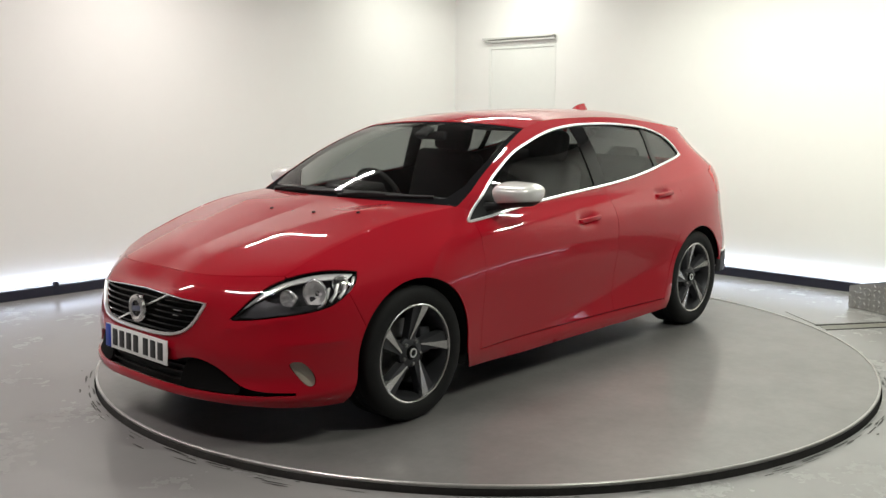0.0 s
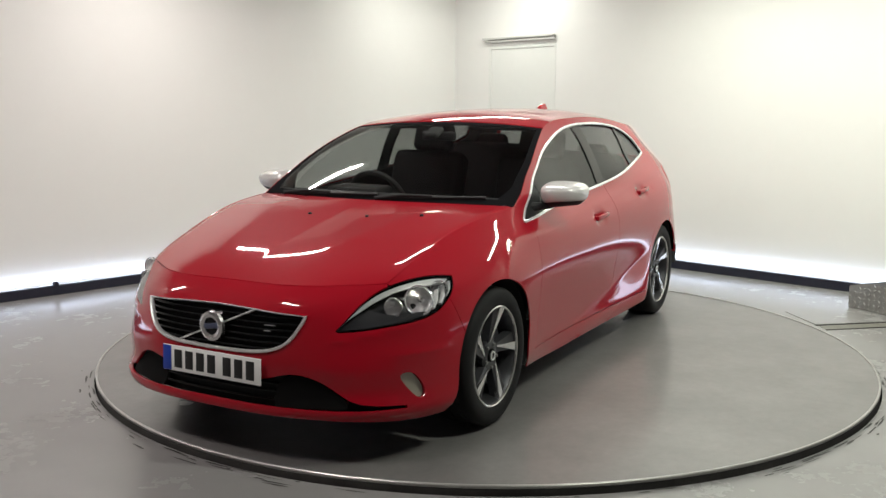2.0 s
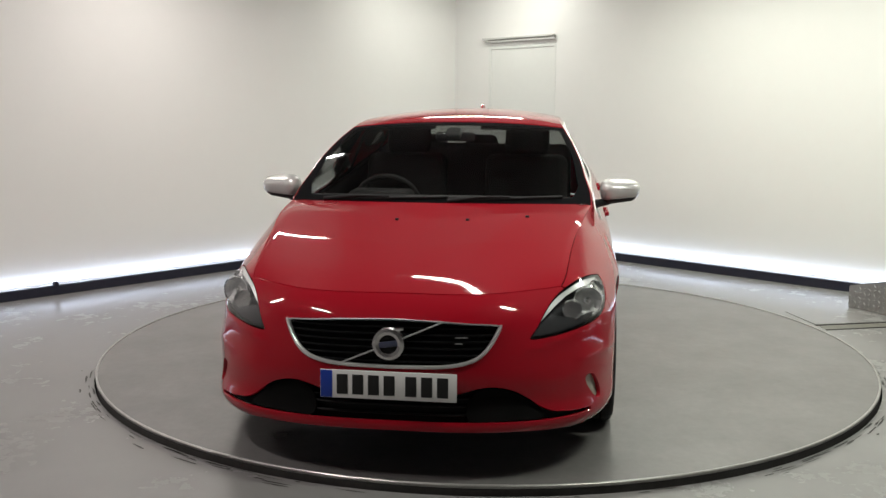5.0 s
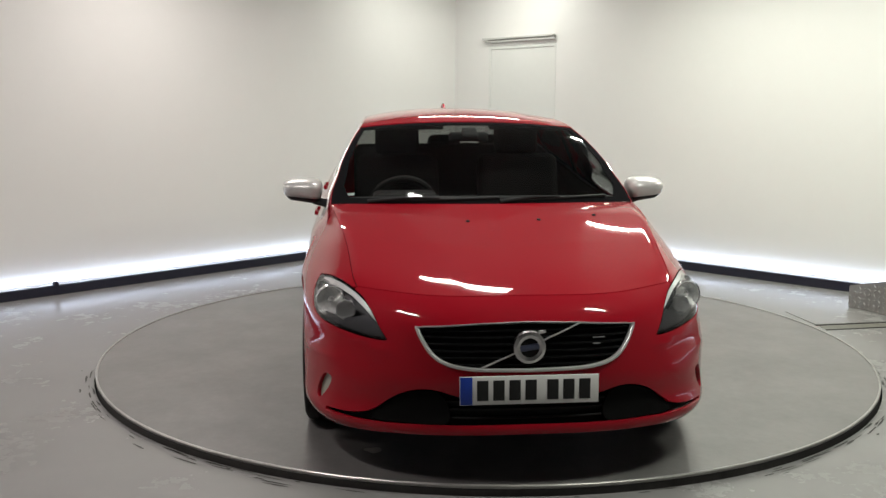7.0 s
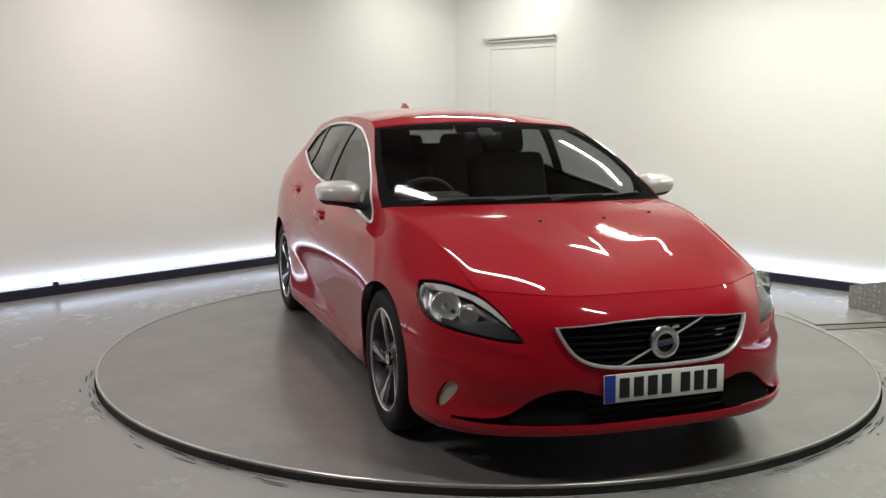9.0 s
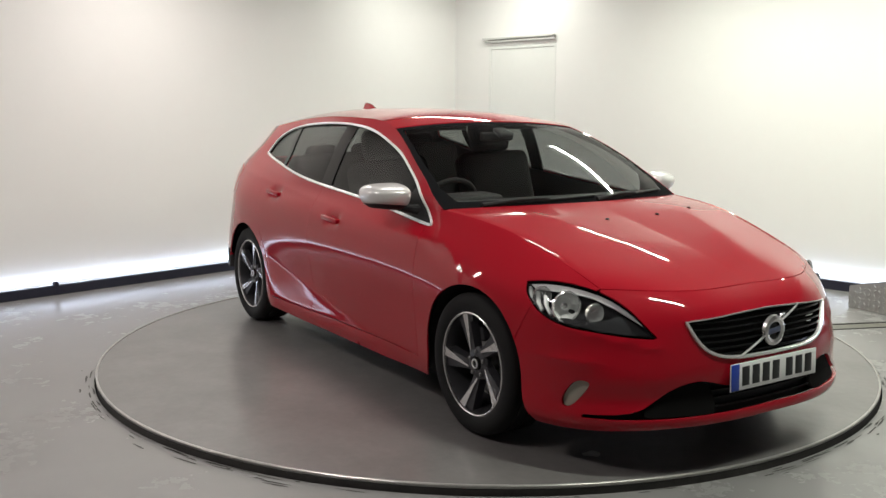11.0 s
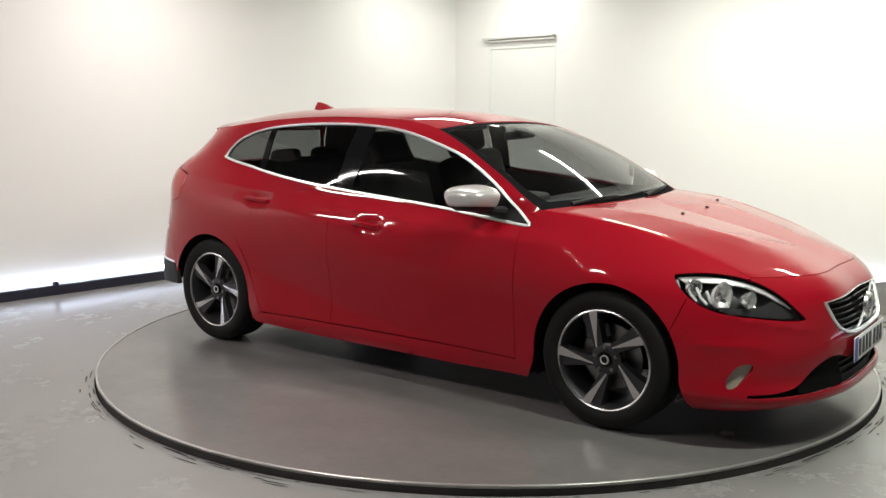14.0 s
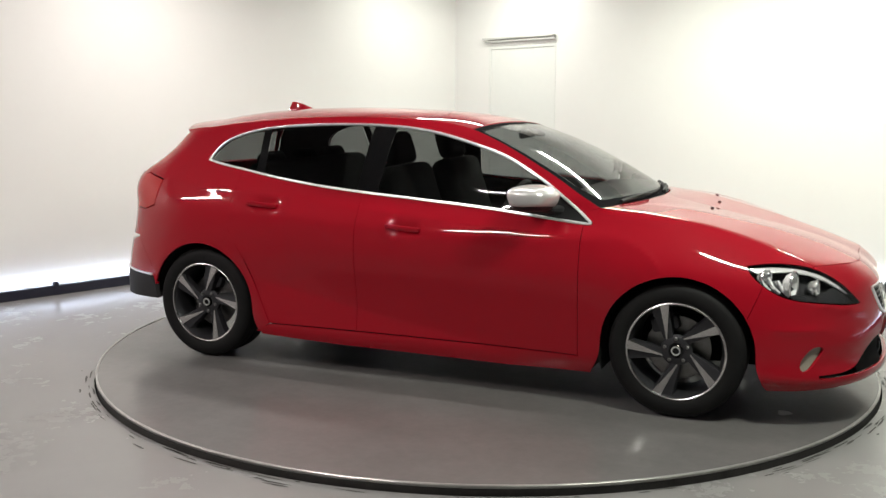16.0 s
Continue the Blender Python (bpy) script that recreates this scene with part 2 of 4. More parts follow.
def panel(name, surf, poly, mat, parent, step=0.035, thick=0.012, holes=(), lift=0.0, flip=False, side=1, label=""):
    """A sheet cut to an outline on a surface, with a turned-in edge. side -1 mirrors it."""
    from mathutils.geometry import delaunay_2d_cdt
    loops = [list(poly)] + [list(h) for h in holes]
    pts, edges = [], []
    for lp in loops:
        k = len(pts)
        pts += lp
        edges += [(k + i, k + (i + 1) % len(lp)) for i in range(len(lp))]
    a = np.array(poly)
    lo, hi = a.min(0), a.max(0)
    gx, gy = np.meshgrid(np.arange(lo[0] + step / 2, hi[0], step), np.arange(lo[1] + step / 2, hi[1], step))
    q = np.stack([gx.ravel(), gy.ravel()], 1)
    edge = np.array(pts)
    keep = inside(poly, q)
    for h in holes:
        keep &= ~inside(h, q)
    q = q[keep]
    if len(q):
        near = np.min(np.hypot(q[:, None, 0] - edge[None, :, 0], q[:, None, 1] - edge[None, :, 1]), axis=1)
        q = q[near > step * 0.45]
    allp = [Vector(p) for p in pts] + [Vector(p) for p in q]
    v2, _, f2, *_ = delaunay_2d_cdt(allp, edges, [], 0, 1e-6)
    v2 = np.array([tuple(v) for v in v2])
    f2 = np.array(f2)
    cen = v2[f2].mean(1)
    keep = inside(poly, cen)
    for h in holes:
        keep &= ~inside(h, cen)
    f2 = f2[keep]
    P = surf(v2[:, 0], v2[:, 1])
    N = surface_normals(surf, v2[:, 0], v2[:, 1]) * (-1 if flip else 1)
    P = P + N * lift
    if side < 0:
        P, N = P * (1, -1, 1), N * (1, -1, 1)
    tri = P[f2]
    fn = np.cross(tri[:, 1] - tri[:, 0], tri[:, 2] - tri[:, 0])
    back = (fn * N[f2].mean(1)).sum(1) < 0
    f2[back] = f2[back][:, ::-1]
    faces = [tuple(f) for f in f2]
    verts, norms = list(P), list(N)
    if thick:
        count = {}
        for f in faces:
            for i in range(3):
                count[(f[i], f[(i + 1) % 3])] = 1
        rim = [(i, j) for i, j in count if (j, i) not in count]
        for i, j in rim:
            k = len(verts)
            a, b = P[i], P[j]
            out = np.cross(b - a, N[i])
            out /= max(np.linalg.norm(out), 1e-9)
            verts += [a, b, b - N[j] * thick, a - N[i] * thick]
            norms += [(out + N[i]) / 1.414, (out + N[j]) / 1.414, out, out]
            faces.append((k + 1, k, k + 3, k + 2))
    return mesh_object(name, verts, faces, mat, parent, True, label, norms)

# ---------- the room ----------


def slab(name, a0, a1, b0, b1, z0, z1, mat, kind="structure", label="", bevel=0.0, parent=None):
    bm = block((a1 - a0, b1 - b0, z1 - z0), ((a0 + a1) / 2, (b0 + b1) / 2, (z0 + z1) / 2), bevel)
    ob = part(name, bm, mat, parent, smooth=False)
    if parent is None:
        ob.matrix_world = Matrix.Translation(CORNER) @ ROOM_TURN
    if kind or label:
        tagged(ob, label, kind=kind)
    return ob


R_DISC = 2.227
# floor with a round pit for the turntable
bm = bmesh.new()
ring_n = 128
inner = [bm.verts.new(((R_DISC + 0.007) * math.cos(2 * math.pi * k / ring_n), (R_DISC + 0.007) * math.sin(2 * math.pi * k / ring_n), FLOOR)) for k in range(ring_n)]
low = [bm.verts.new((v.co.x, v.co.y, FLOOR - 0.12)) for v in inner]
outer = [bm.verts.new((16 * math.cos(2 * math.pi * k / ring_n), 16 * math.sin(2 * math.pi * k / ring_n), FLOOR)) for k in range(ring_n)]
for k in range(ring_n):
    j = (k + 1) % ring_n
    bm.faces.new((inner[k], outer[k], outer[j], inner[j]))
    bm.faces.new((inner[k], inner[j], low[j], low[k]))
bm.faces.new(low)
tagged(part("floor", bm, FLOOR_PAINT, smooth=False), "grey painted concrete floor with a dull sheen", kind="structure")

slab("wall_west", -0.15, ROOM, -0.15, 0.0, FLOOR - 0.1, HIGH, WALL, label="white painted wall, lit from its foot")
DOOR_B0, DOOR_B1, DOOR_TOP = 0.50, 1.41, 2.09
# the east wall has the doorway cut through it
slab("wall_east", -0.15, 0.0, 0.0, DOOR_B0, FLOOR - 0.1, HIGH, WALL, label="white painted wall beside the corner")
slab("wall_east_main", -0.15, 0.0, DOOR_B1, ROOM, FLOOR - 0.1, HIGH, WALL, label="white painted wall, lit from its foot")
slab("wall_east_lintel", -0.15, 0.0, DOOR_B0, DOOR_B1, DOOR_TOP, HIGH, WALL, label="white painted wall over the door")
slab("wall_south", -0.15, ROOM, ROOM, ROOM + 0.15, FLOOR - 0.1, HIGH, BACK_WALL)
slab("wall_north", ROOM, ROOM + 0.15, -0.15, ROOM + 0.15, FLOOR - 0.1, HIGH, BACK_WALL)
slab("ceiling", -0.15, ROOM + 0.15, -0.15, ROOM + 0.15, HIGH, HIGH + 0.1, CEIL)

# the door
door = new("door_1")
door.matrix_world = Matrix.Translation(CORNER) @ ROOM_TURN
tagged(door, "plain white flush door in a narrow frame", "door", kind="structure")
slab("door_leaf", -0.05, -0.006, DOOR_B0 + 0.035, DOOR_B1 - 0.035, FLOOR + 0.01, DOOR_TOP - 0.035, DOOR_PAINT, "", parent=door, bevel=0.002)
slab("jamb", -0.10, 0.003, DOOR_B0 + 0.001, DOOR_B0 + 0.034, FLOOR, DOOR_TOP - 0.001, DOOR_PAINT, "", parent=door, bevel=0.003)
slab("jamb", -0.10, 0.003, DOOR_B1 - 0.034, DOOR_B1 - 0.001, FLOOR, DOOR_TOP - 0.001, DOOR_PAINT, "", parent=door, bevel=0.003)
slab("door_head", -0.10, 0.003, DOOR_B0 + 0.034, DOOR_B1 - 0.034, DOOR_TOP - 0.034, DOOR_TOP - 0.001, DOOR_PAINT, "", parent=door, bevel=0.003)
slab("head_rail", 0.002, 0.05, DOOR_B0 - 0.06, DOOR_B1 - 0.0, DOOR_TOP + 0.066, DOOR_TOP + 0.086, RAIL_PAINT, "", "pale metal rail over the door", parent=door, bevel=0.004)
slab("head_rail", 0.002, 0.04, DOOR_B0 - 0.02, DOOR_B1 - 0.0, DOOR_TOP + 0.036, DOOR_TOP + 0.054, RAIL_PAINT, "", "pale metal rail over the door", parent=door, bevel=0.004)
slab("rail_back", 0.001, 0.01, DOOR_B0 - 0.01, DOOR_B1 - 0.01, DOOR_TOP + 0.054, DOOR_TOP + 0.066, RIM_EDGE, "", parent=door)

# skirting kerb with a strip light behind it, along both walls
for nm, along in (("west", 0), ("east", 1)):
    start = 0.22 if along == 0 else DOOR_B1 + 0.1
    def box(name, d0, d1, z0, z1, mat, label, bevel=0.004, s0=start, s1=7.4 if along == 0 else ROOM - 0.05):
        args = (s0, s1, d0, d1) if along == 0 else (d0, d1, s0, s1)
        return slab(name, *args, z0, z1, mat, "structure", label, bevel)
    box("baseboard_" + nm, 0.10, 0.125, FLOOR, FLOOR + 0.076, KERB, "black kerb strip hiding a strip light")
    box("strip_light_" + nm, 0.03, 0.06, FLOOR + 0.093, FLOOR + 0.123, STRIP_GLOW, "glowing cool white strip light behind the kerb", 0.006)

slab("kerb_bracket", 4.645, 4.68, 0.09, 0.13, FLOOR, FLOOR + 0.105, KERB, label="small dark bracket on the kerb", bevel=0.004)

# ceiling lights
for x, y, lean, turn, length, power, colour in TUBES:
    fit = new("ceiling_light")
    fit.matrix_world = pose(x, y, HIGH, 0, 0, turn)
    tagged(fit, "white batten with a bare fluorescent tube", "ceiling light", "ceiling lights")
    part("housing", block((length, 0.09, 0.05), (0, 0, -0.028), 0.008), DOOR_PAINT, fit)
    for x in (-length / 2 + 0.03, length / 2 - 0.03):
        part("end_cap", block((0.03, 0.05, 0.06), (x, 0, -0.083), 0.005), DOOR_PAINT, fit)
    part("tube", tube([(-length / 2 + 0.045, 0, -0.085), (length / 2 - 0.045, 0, -0.085)], 0.013), TUBE_GLOW, fit)
    lamp = bpy.data.lights.new("tube_lamp", "AREA")
    lamp.shape, lamp.size, lamp.size_y, lamp.energy, lamp.color = "RECTANGLE", length - 0.1, 0.07, power, colour
    lo = new("tube_lamp", lamp)
    lo.matrix_world = Matrix.Translation((0, 0, -0.112)) @ pose(0, 0, 0, -lean, 0, 0)
    lo.parent = fit

# ---------- turntable ----------
turntable = new("turntable")
tagged(turntable, "round grey motor turntable with a worn metal edge", "turntable")
part("deck", lathe([(0.01, 0.0), (0.8, 0.0), (1.6, 0.0), (R_DISC - 0.012, 0.0), (R_DISC - 0.012, -0.01)], 160, "z"), DISC_PAINT, turntable, angle=30)
part("edge_band", lathe([(R_DISC - 0.0119, -0.012), (R_DISC - 0.0119, 0.003), (R_DISC - 0.003, 0.004), (R_DISC, 0.001), (R_DISC, -0.004), (R_DISC - 0.004, -0.012)], 160, "z"), RIM_EDGE, turntable, angle=30, label="thin worn bare metal edge")
part("side_skirt", lathe([(R_DISC - 0.05, -0.013), (R_DISC - 0.004, -0.013), (R_DISC - 0.004, -0.14)], 128, "z"), GRIME, turntable, "black grimy side under the edge")
spot = bmesh.new()
ring = []
for t in np.linspace(0, 2 * math.pi, 20, endpoint=False):
    r, ang = 1.93 + 0.03 * math.cos(t) * (1 + 0.3 * math.sin(3 * t)), radians(-21.3) + 0.02 * math.sin(t)
    ring.append(spot.verts.new((r * math.cos(ang), r * math.sin(ang), 0.0015)))
spot.faces.new(ring)
part("scuff_mark", spot, RIM_EDGE, turntable, "pale worn scuff", smooth=False)

# tread-plate ramp on the floor by the east wall
ramp = new("steel_ramp")
ramp.matrix_world = Matrix.Translation((2.715, 1.296, FLOOR)) @ pose(0, 0, 0, 0, 0, -63.1)
tagged(ramp, "grey tread-plate steel ramp wedge on the floor", "ramp")
RL, RD, R0, RS = 1.3, 0.75, 0.165, 0.27
bm = bmesh.new()
v = [bm.verts.new(p) for p in ((0, 0, 0), (RL, 0, 0), (RL, RD, 0), (0, RD, 0), (0, 0, R0), (RL, 0, R0 + RS * RL), (RL, RD, R0 + RS * RL), (0, RD, R0))]
for f in ((0, 1, 5, 4), (1, 2, 6, 5), (2, 3, 7, 6), (3, 0, 4, 7), (4, 5, 6, 7), (3, 2, 1, 0)):
    bm.faces.new([v[i] for i in f])
bmesh.ops.bevel(bm, geom=list(bm.edges), offset=0.006, segments=2, affect="EDGES")
part("ramp_body", bm, TREAD, ramp, smooth=False)
bm = bmesh.new()


def lozenge(c, ax, up, nrm):
    """One raised bar of the tread pattern."""
    base = [c + ax * 0.017, c + up * 0.005, c - ax * 0.017, c - up * 0.005]
    low_r = [bm.verts.new(p) for p in base]
    top_v = bm.verts.new(c + nrm * 0.004)
    for i in range(4):
        bm.faces.new((low_r[i], low_r[(i + 1) % 4], top_v))


for i in range(28):
    for j in range(12):
        x, z = 0.02 + i * 0.042, 0.018 + j * 0.036
        if z < R0 + RS * x - 0.02:
            s = 1 if (i + j) % 2 else -1
            lozenge(Vector((x, -0.001, z)), Vector((0.7, 0, 0.7 * s)), Vector((-0.7 * s, 0, 0.7)), Vector((0, -1, 0)))
for i in range(16):
    for j in range(4):
        s = 1 if (i + j) % 2 else -1
        lozenge(Vector((-0.001, 0.02 + i * 0.042, 0.02 + j * 0.036)), Vector((0, 0.7, 0.7 * s)), Vector((0, -0.7 * s, 0.7)), Vector((-1, 0, 0)))
tagged(part("tread_bars", bm, TREAD, ramp, smooth=False), kind="stuff")

# floor channel with a sunk dark slot beside the turntable
channel = new("floor_channel")
tagged(channel, "sunk dark slot with a worn metal cover in the floor", "floor channel")


def flat(name, pts, z0, z1, mat):
    bm = bmesh.new()
    lo_v = [bm.verts.new((x, y, z0)) for x, y in pts]
    hi_v = [bm.verts.new((x, y, z1)) for x, y in pts]
    bm.faces.new(hi_v)
    for i in range(len(pts)):
        j = (i + 1) % len(pts)
        bm.faces.new((lo_v[i], lo_v[j], hi_v[j], hi_v[i]))
    return part(name, bm, mat, channel, smooth=False)


flat("slot", [(2.285, 0.66), (2.29, 0.55), (3.9, 0.93), (3.9, 1.04)], FLOOR - 0.01, FLOOR + 0.002, SLOT)
flat("cover_plate", [(2.20, 1.10), (2.272, 0.70), (3.9, 1.06), (3.9, 1.5)], FLOOR - 0.01, FLOOR + 0.004, FLOOR_PAINT)
flat("cover_edge", [(2.266, 0.698), (2.270, 0.676), (3.9, 1.045), (3.9, 1.06)], FLOOR - 0.01, FLOOR + 0.005, GRIME)
flat("slot_lip", [(2.287, 0.560), (2.290, 0.545), (3.9, 0.918), (3.9, 0.932)], FLOOR - 0.01, FLOOR + 0.004, GRIME)

# scuffs and oily dirt on the floor round the turntable
bm = bmesh.new()
dirt = random.Random(7)
for k in range(90):
    ang = radians(dirt.choice((dirt.uniform(195, 250), dirt.uniform(200, 345), dirt.uniform(300, 352))))
    r = R_DISC + 0.014 + abs(dirt.gauss(0, 0.03))
    along, across = dirt.uniform(0.01, 0.09), dirt.uniform(0.0015, 0.006)
    n = 9
    pts = []
    for i in range(n):
        t = 2 * math.pi * i / n
        q = dirt.uniform(0.6, 1.2)
        da, dr = along * math.cos(t) * q / r, across * math.sin(t) * q
        pts.append(bm.verts.new(((r + dr) * math.cos(ang + da), (r + dr) * math.sin(ang + da), FLOOR + 0.0015)))
    bm.faces.new(pts)
tagged(part("floor_dirt", bm, GRIME, smooth=False), "dark oily scuffs on the grey floor", kind="stuff")

# ---------- the car ----------
# In the car's space x points to its nose, y to its left, z up from the deck; the origin lies midway between the axles.
car = new("car")
tagged(car, "glossy red five-door hatchback with silver mirror caps", "car")
AXLE, HUB_Z, TYRE_R, TRACK = 1.323, 0.312, 0.312, 0.765

# plan of the body at bumper height, from the nose round its left side to the tail
PLAN_X = [2.215, 2.205, 2.165, 2.085, 1.985, 1.84, 1.62, 1.32, 0.9, 0.3, -0.3, -0.9, -1.32, -1.65, -1.88, -2.03, -2.12, -2.155]
PLAN_Y = [0.0, 0.24, 0.42, 0.595, 0.71, 0.80, 0.862, 0.893, 0.89, 0.882, 0.88, 0.887, 0.898, 0.875, 0.80, 0.675, 0.44, 0.0]
plan = np.stack([PLAN_X, PLAN_Y], 1)
mirror_ends = np.vstack([plan[2:0:-1] * (1, -1), plan, plan[-2:-4:-1] * (1, -1)])
chord = np.concatenate([[0], np.cumsum(np.linalg.norm(np.diff(mirror_ends, axis=0), axis=1))])
chord -= chord[2]
PLAN = Curve(chord, mirror_ends)
S_END = chord[-3]
fine_s = np.linspace(0, S_END, 2000)
fine_p = PLAN(fine_s)


def sx(x):
    """The length along the plan at which the body's side has this x."""
    return float(np.interp(-x, -fine_p[:, 0], fine_s))


def sy(y):
    """The length along the plan at which the nose has this y; negative on the right side."""
    k = int(np.argmax(fine_p[:, 1] > 0.85))
    return float(math.copysign(np.interp(abs(y), fine_p[:k, 1], fine_s[:k]), y))


def sx_np(x):
    return np.interp(-np.asarray(x), -fine_p[:, 0], fine_s)


# how far the skin stands out from the plan, by height, at stations along it
LEVELS = [0.15, 0.20, 0.28, 0.38, 0.48, 0.56, 0.62, 0.68, 0.74, 0.80, 0.86, 0.92, 0.98, 1.05, 1.12, 1.20, 1.28, 1.36]
STATION = [
    (sy(0.0), [-0.06, 0.0, -0.012, -0.008, -0.015, -0.036, -0.062, -0.12, -0.22, -0.36, -0.52, -0.70, -0.9, -1.1, -1.3, -1.5, -1.7, -1.9]),
    (sy(0.40), [-0.06, 0.0, -0.012, -0.010, -0.018, -0.032, -0.05, -0.10, -0.19, -0.32, -0.48, -0.66, -0.86, -1.06, -1.26, -1.46, -1.66, -1.8]),
    (sy(0.60), [-0.06, 0.0, -0.010, -0.012, -0.03, -0.05, -0.075, -0.12, -0.19, -0.29, -0.42, -0.58, -0.76, -0.9, -1.0, -1.1, -1.2, -1.3]),
    (sx(1.86), [-0.05, 0.0, 0.0, -0.004, -0.014, -0.026, -0.042, -0.078, -0.138, -0.225, -0.33, -0.44, -0.54, -0.62, -0.68, -0.74, -0.8, -0.86]),
    (sx(1.62), [-0.045, -0.01, 0.0, 0.0, -0.004, -0.014, -0.028, -0.054, -0.100, -0.160, -0.235, -0.31, -0.34, -0.42, -0.46, -0.5, -0.54, -0.6]),
    (sx(1.32), [-0.05, -0.02, -0.004, 0.0, 0.0, -0.002, -0.009, -0.024, -0.054, -0.096, -0.146, -0.20, -0.255, -0.29, -0.34, -0.38, -0.42, -0.46]),
    (sx(0.9), [-0.065, -0.045, -0.032, -0.024, -0.016, -0.009, -0.007, -0.012, -0.024, -0.046, -0.084, -0.118, -0.142, -0.175, -0.21, -0.25, -0.295, -0.345]),
    (sx(0.2), [-0.075, -0.054, -0.044, -0.034, -0.022, -0.010, -0.004, -0.003, -0.009, -0.025, -0.062, -0.100, -0.122, -0.150, -0.180, -0.217, -0.262, -0.318]),
    (sx(-0.6), [-0.07, -0.048, -0.038, -0.031, -0.022, -0.010, -0.003, 0.0, -0.003, -0.013, -0.038, -0.080, -0.108, -0.140, -0.172, -0.210, -0.258, -0.316]),
    (sx(-1.32), [-0.06, -0.03, -0.008, 0.0, 0.0, -0.002, -0.004, -0.008, -0.014, -0.026, -0.046, -0.078, -0.118, -0.168, -0.220, -0.266, -0.316, -0.376]),
    (sx(-1.75), [-0.06, -0.02, 0.0, 0.0, -0.004, -0.010, -0.018, -0.026, -0.034, -0.042, -0.054, -0.074, -0.106, -0.152, -0.212, -0.285, -0.355, -0.43]),
    (sx(-2.03), [-0.06, -0.01, 0.0, 0.0, -0.006, -0.018, -0.03, -0.044, -0.056, -0.064, -0.066, -0.064, -0.078, -0.135, -0.24, -0.355, -0.455, -0.52]),
    (S_END, [-0.06, 0.0, 0.0, 0.0, -0.006, -0.025, -0.04, -0.055, -0.075, -0.092, -0.10, -0.10, -0.105, -0.15, -0.25, -0.365, -0.46, -0.51]),
]
stand = Curve(LEVELS, np.array([row for _, row in STATION]).T)
st_s = np.array([s for s, _ in STATION])
st_all = np.concatenate([-st_s[2:0:-1], st_s, 2 * S_END - st_s[-2:-4:-1]])
blend = Curve(st_all, np.vstack([np.eye(len(st_s))[2:0:-1], np.eye(len(st_s)), np.eye(len(st_s))[-2:-4:-1]]))


HANDLES = ((-0.06, 0.807), (-0.925, 0.888))


def ridge(d, soft=1e-4, wide=0.022):
    """A pressed line's cross-section, by the distance from it."""
    return np.exp(-np.sqrt(d ** 2 + soft) / wide)


def step_up(d, sharp):
    return 1 / (1 + np.exp(-np.clip(d * sharp, -60, 60)))


def crease(s, z):
    """The shoulder line, the flared sill under the doors, the handle dishes and the bumper's lines."""
    x = PLAN(np.clip(np.abs(s), 0, S_END))[:, 0]
    zs = 0.866 - 0.078 * x
    out = 0.008 * ridge(z - zs) * step_up(x + 1.65, 12) * step_up(0.95 - x, 14)
    hook = 0.822 - 2.6 * np.clip(x - 0.98, 0, 1) ** 2.2
    out += 0.010 * ridge(z - hook) * step_up(x - 0.74, 24) * step_up(1.26 - x, 45)
    # below a line that rises to the rear wheel the skin turns outwards again
    below = 0.325 - 0.165 * (x + 0.11) + 0.03 * np.clip(-x - 0.3, 0, 1) - z
    out += 0.20 * 0.5 * (below + np.sqrt(below ** 2 + 2e-4)) * step_up(x + 0.955, 28) * step_up(0.72 - x, 9)
    for hx, hz in HANDLES:
        out -= 0.016 * np.exp(-((x - hx - 0.015) / 0.075) ** 4 - ((z - hz + 0.004) / 0.032) ** 2)
    a = np.abs(s)
    under = 0.489 + 0.17 * (a - 0.47)
    out += 0.008 * ridge(z - under, 3e-5, 0.018) * step_up(a - 0.52, 40) * step_up(0.90 - a, 30)
    brow = 0.441 + 0.02 * (a - 0.9)
    out += 0.010 * ridge(z - brow, 3e-5, 0.018) * step_up(a - 0.78, 40) * step_up(1.04 - a, 40)
    return out


def skin(s, z):
    """The body's outer surface: s along the plan, z the height."""
    s, z = np.atleast_1d(np.asarray(s, float)), np.atleast_1d(np.asarray(z, float))
    far = s > S_END
    s = np.where(far, s - 2 * S_END, s)
    a = np.abs(s)
    e = 1e-3
    p = PLAN(np.clip(a, 0, S_END))
    t = PLAN(np.clip(a + e, -0.3, S_END + 0.3)) - PLAN(np.clip(a - e, -0.3, S_END + 0.3))
    t /= np.linalg.norm(t, axis=1, keepdims=True)
    n = np.stack([-t[:, 1], t[:, 0]], 1) * -1
    n *= np.sign(n[:, :1] * p[:, :1] + n[:, 1:] * p[:, 1:])
    off = (stand(z) * blend(np.clip(a, 0, S_END))).sum(1) + crease(s, z)
    q = p + n * off[:, None]
    return np.stack([q[:, 0], q[:, 1] * np.where(s < 0, -1, 1), z], 1)


def on_side(pts):
    return [(sx(x), z) for x, z in pts]


def on_nose(pts):
    return [(sy(y), z) for y, z in pts]


BODY_DEPTH = 0.007
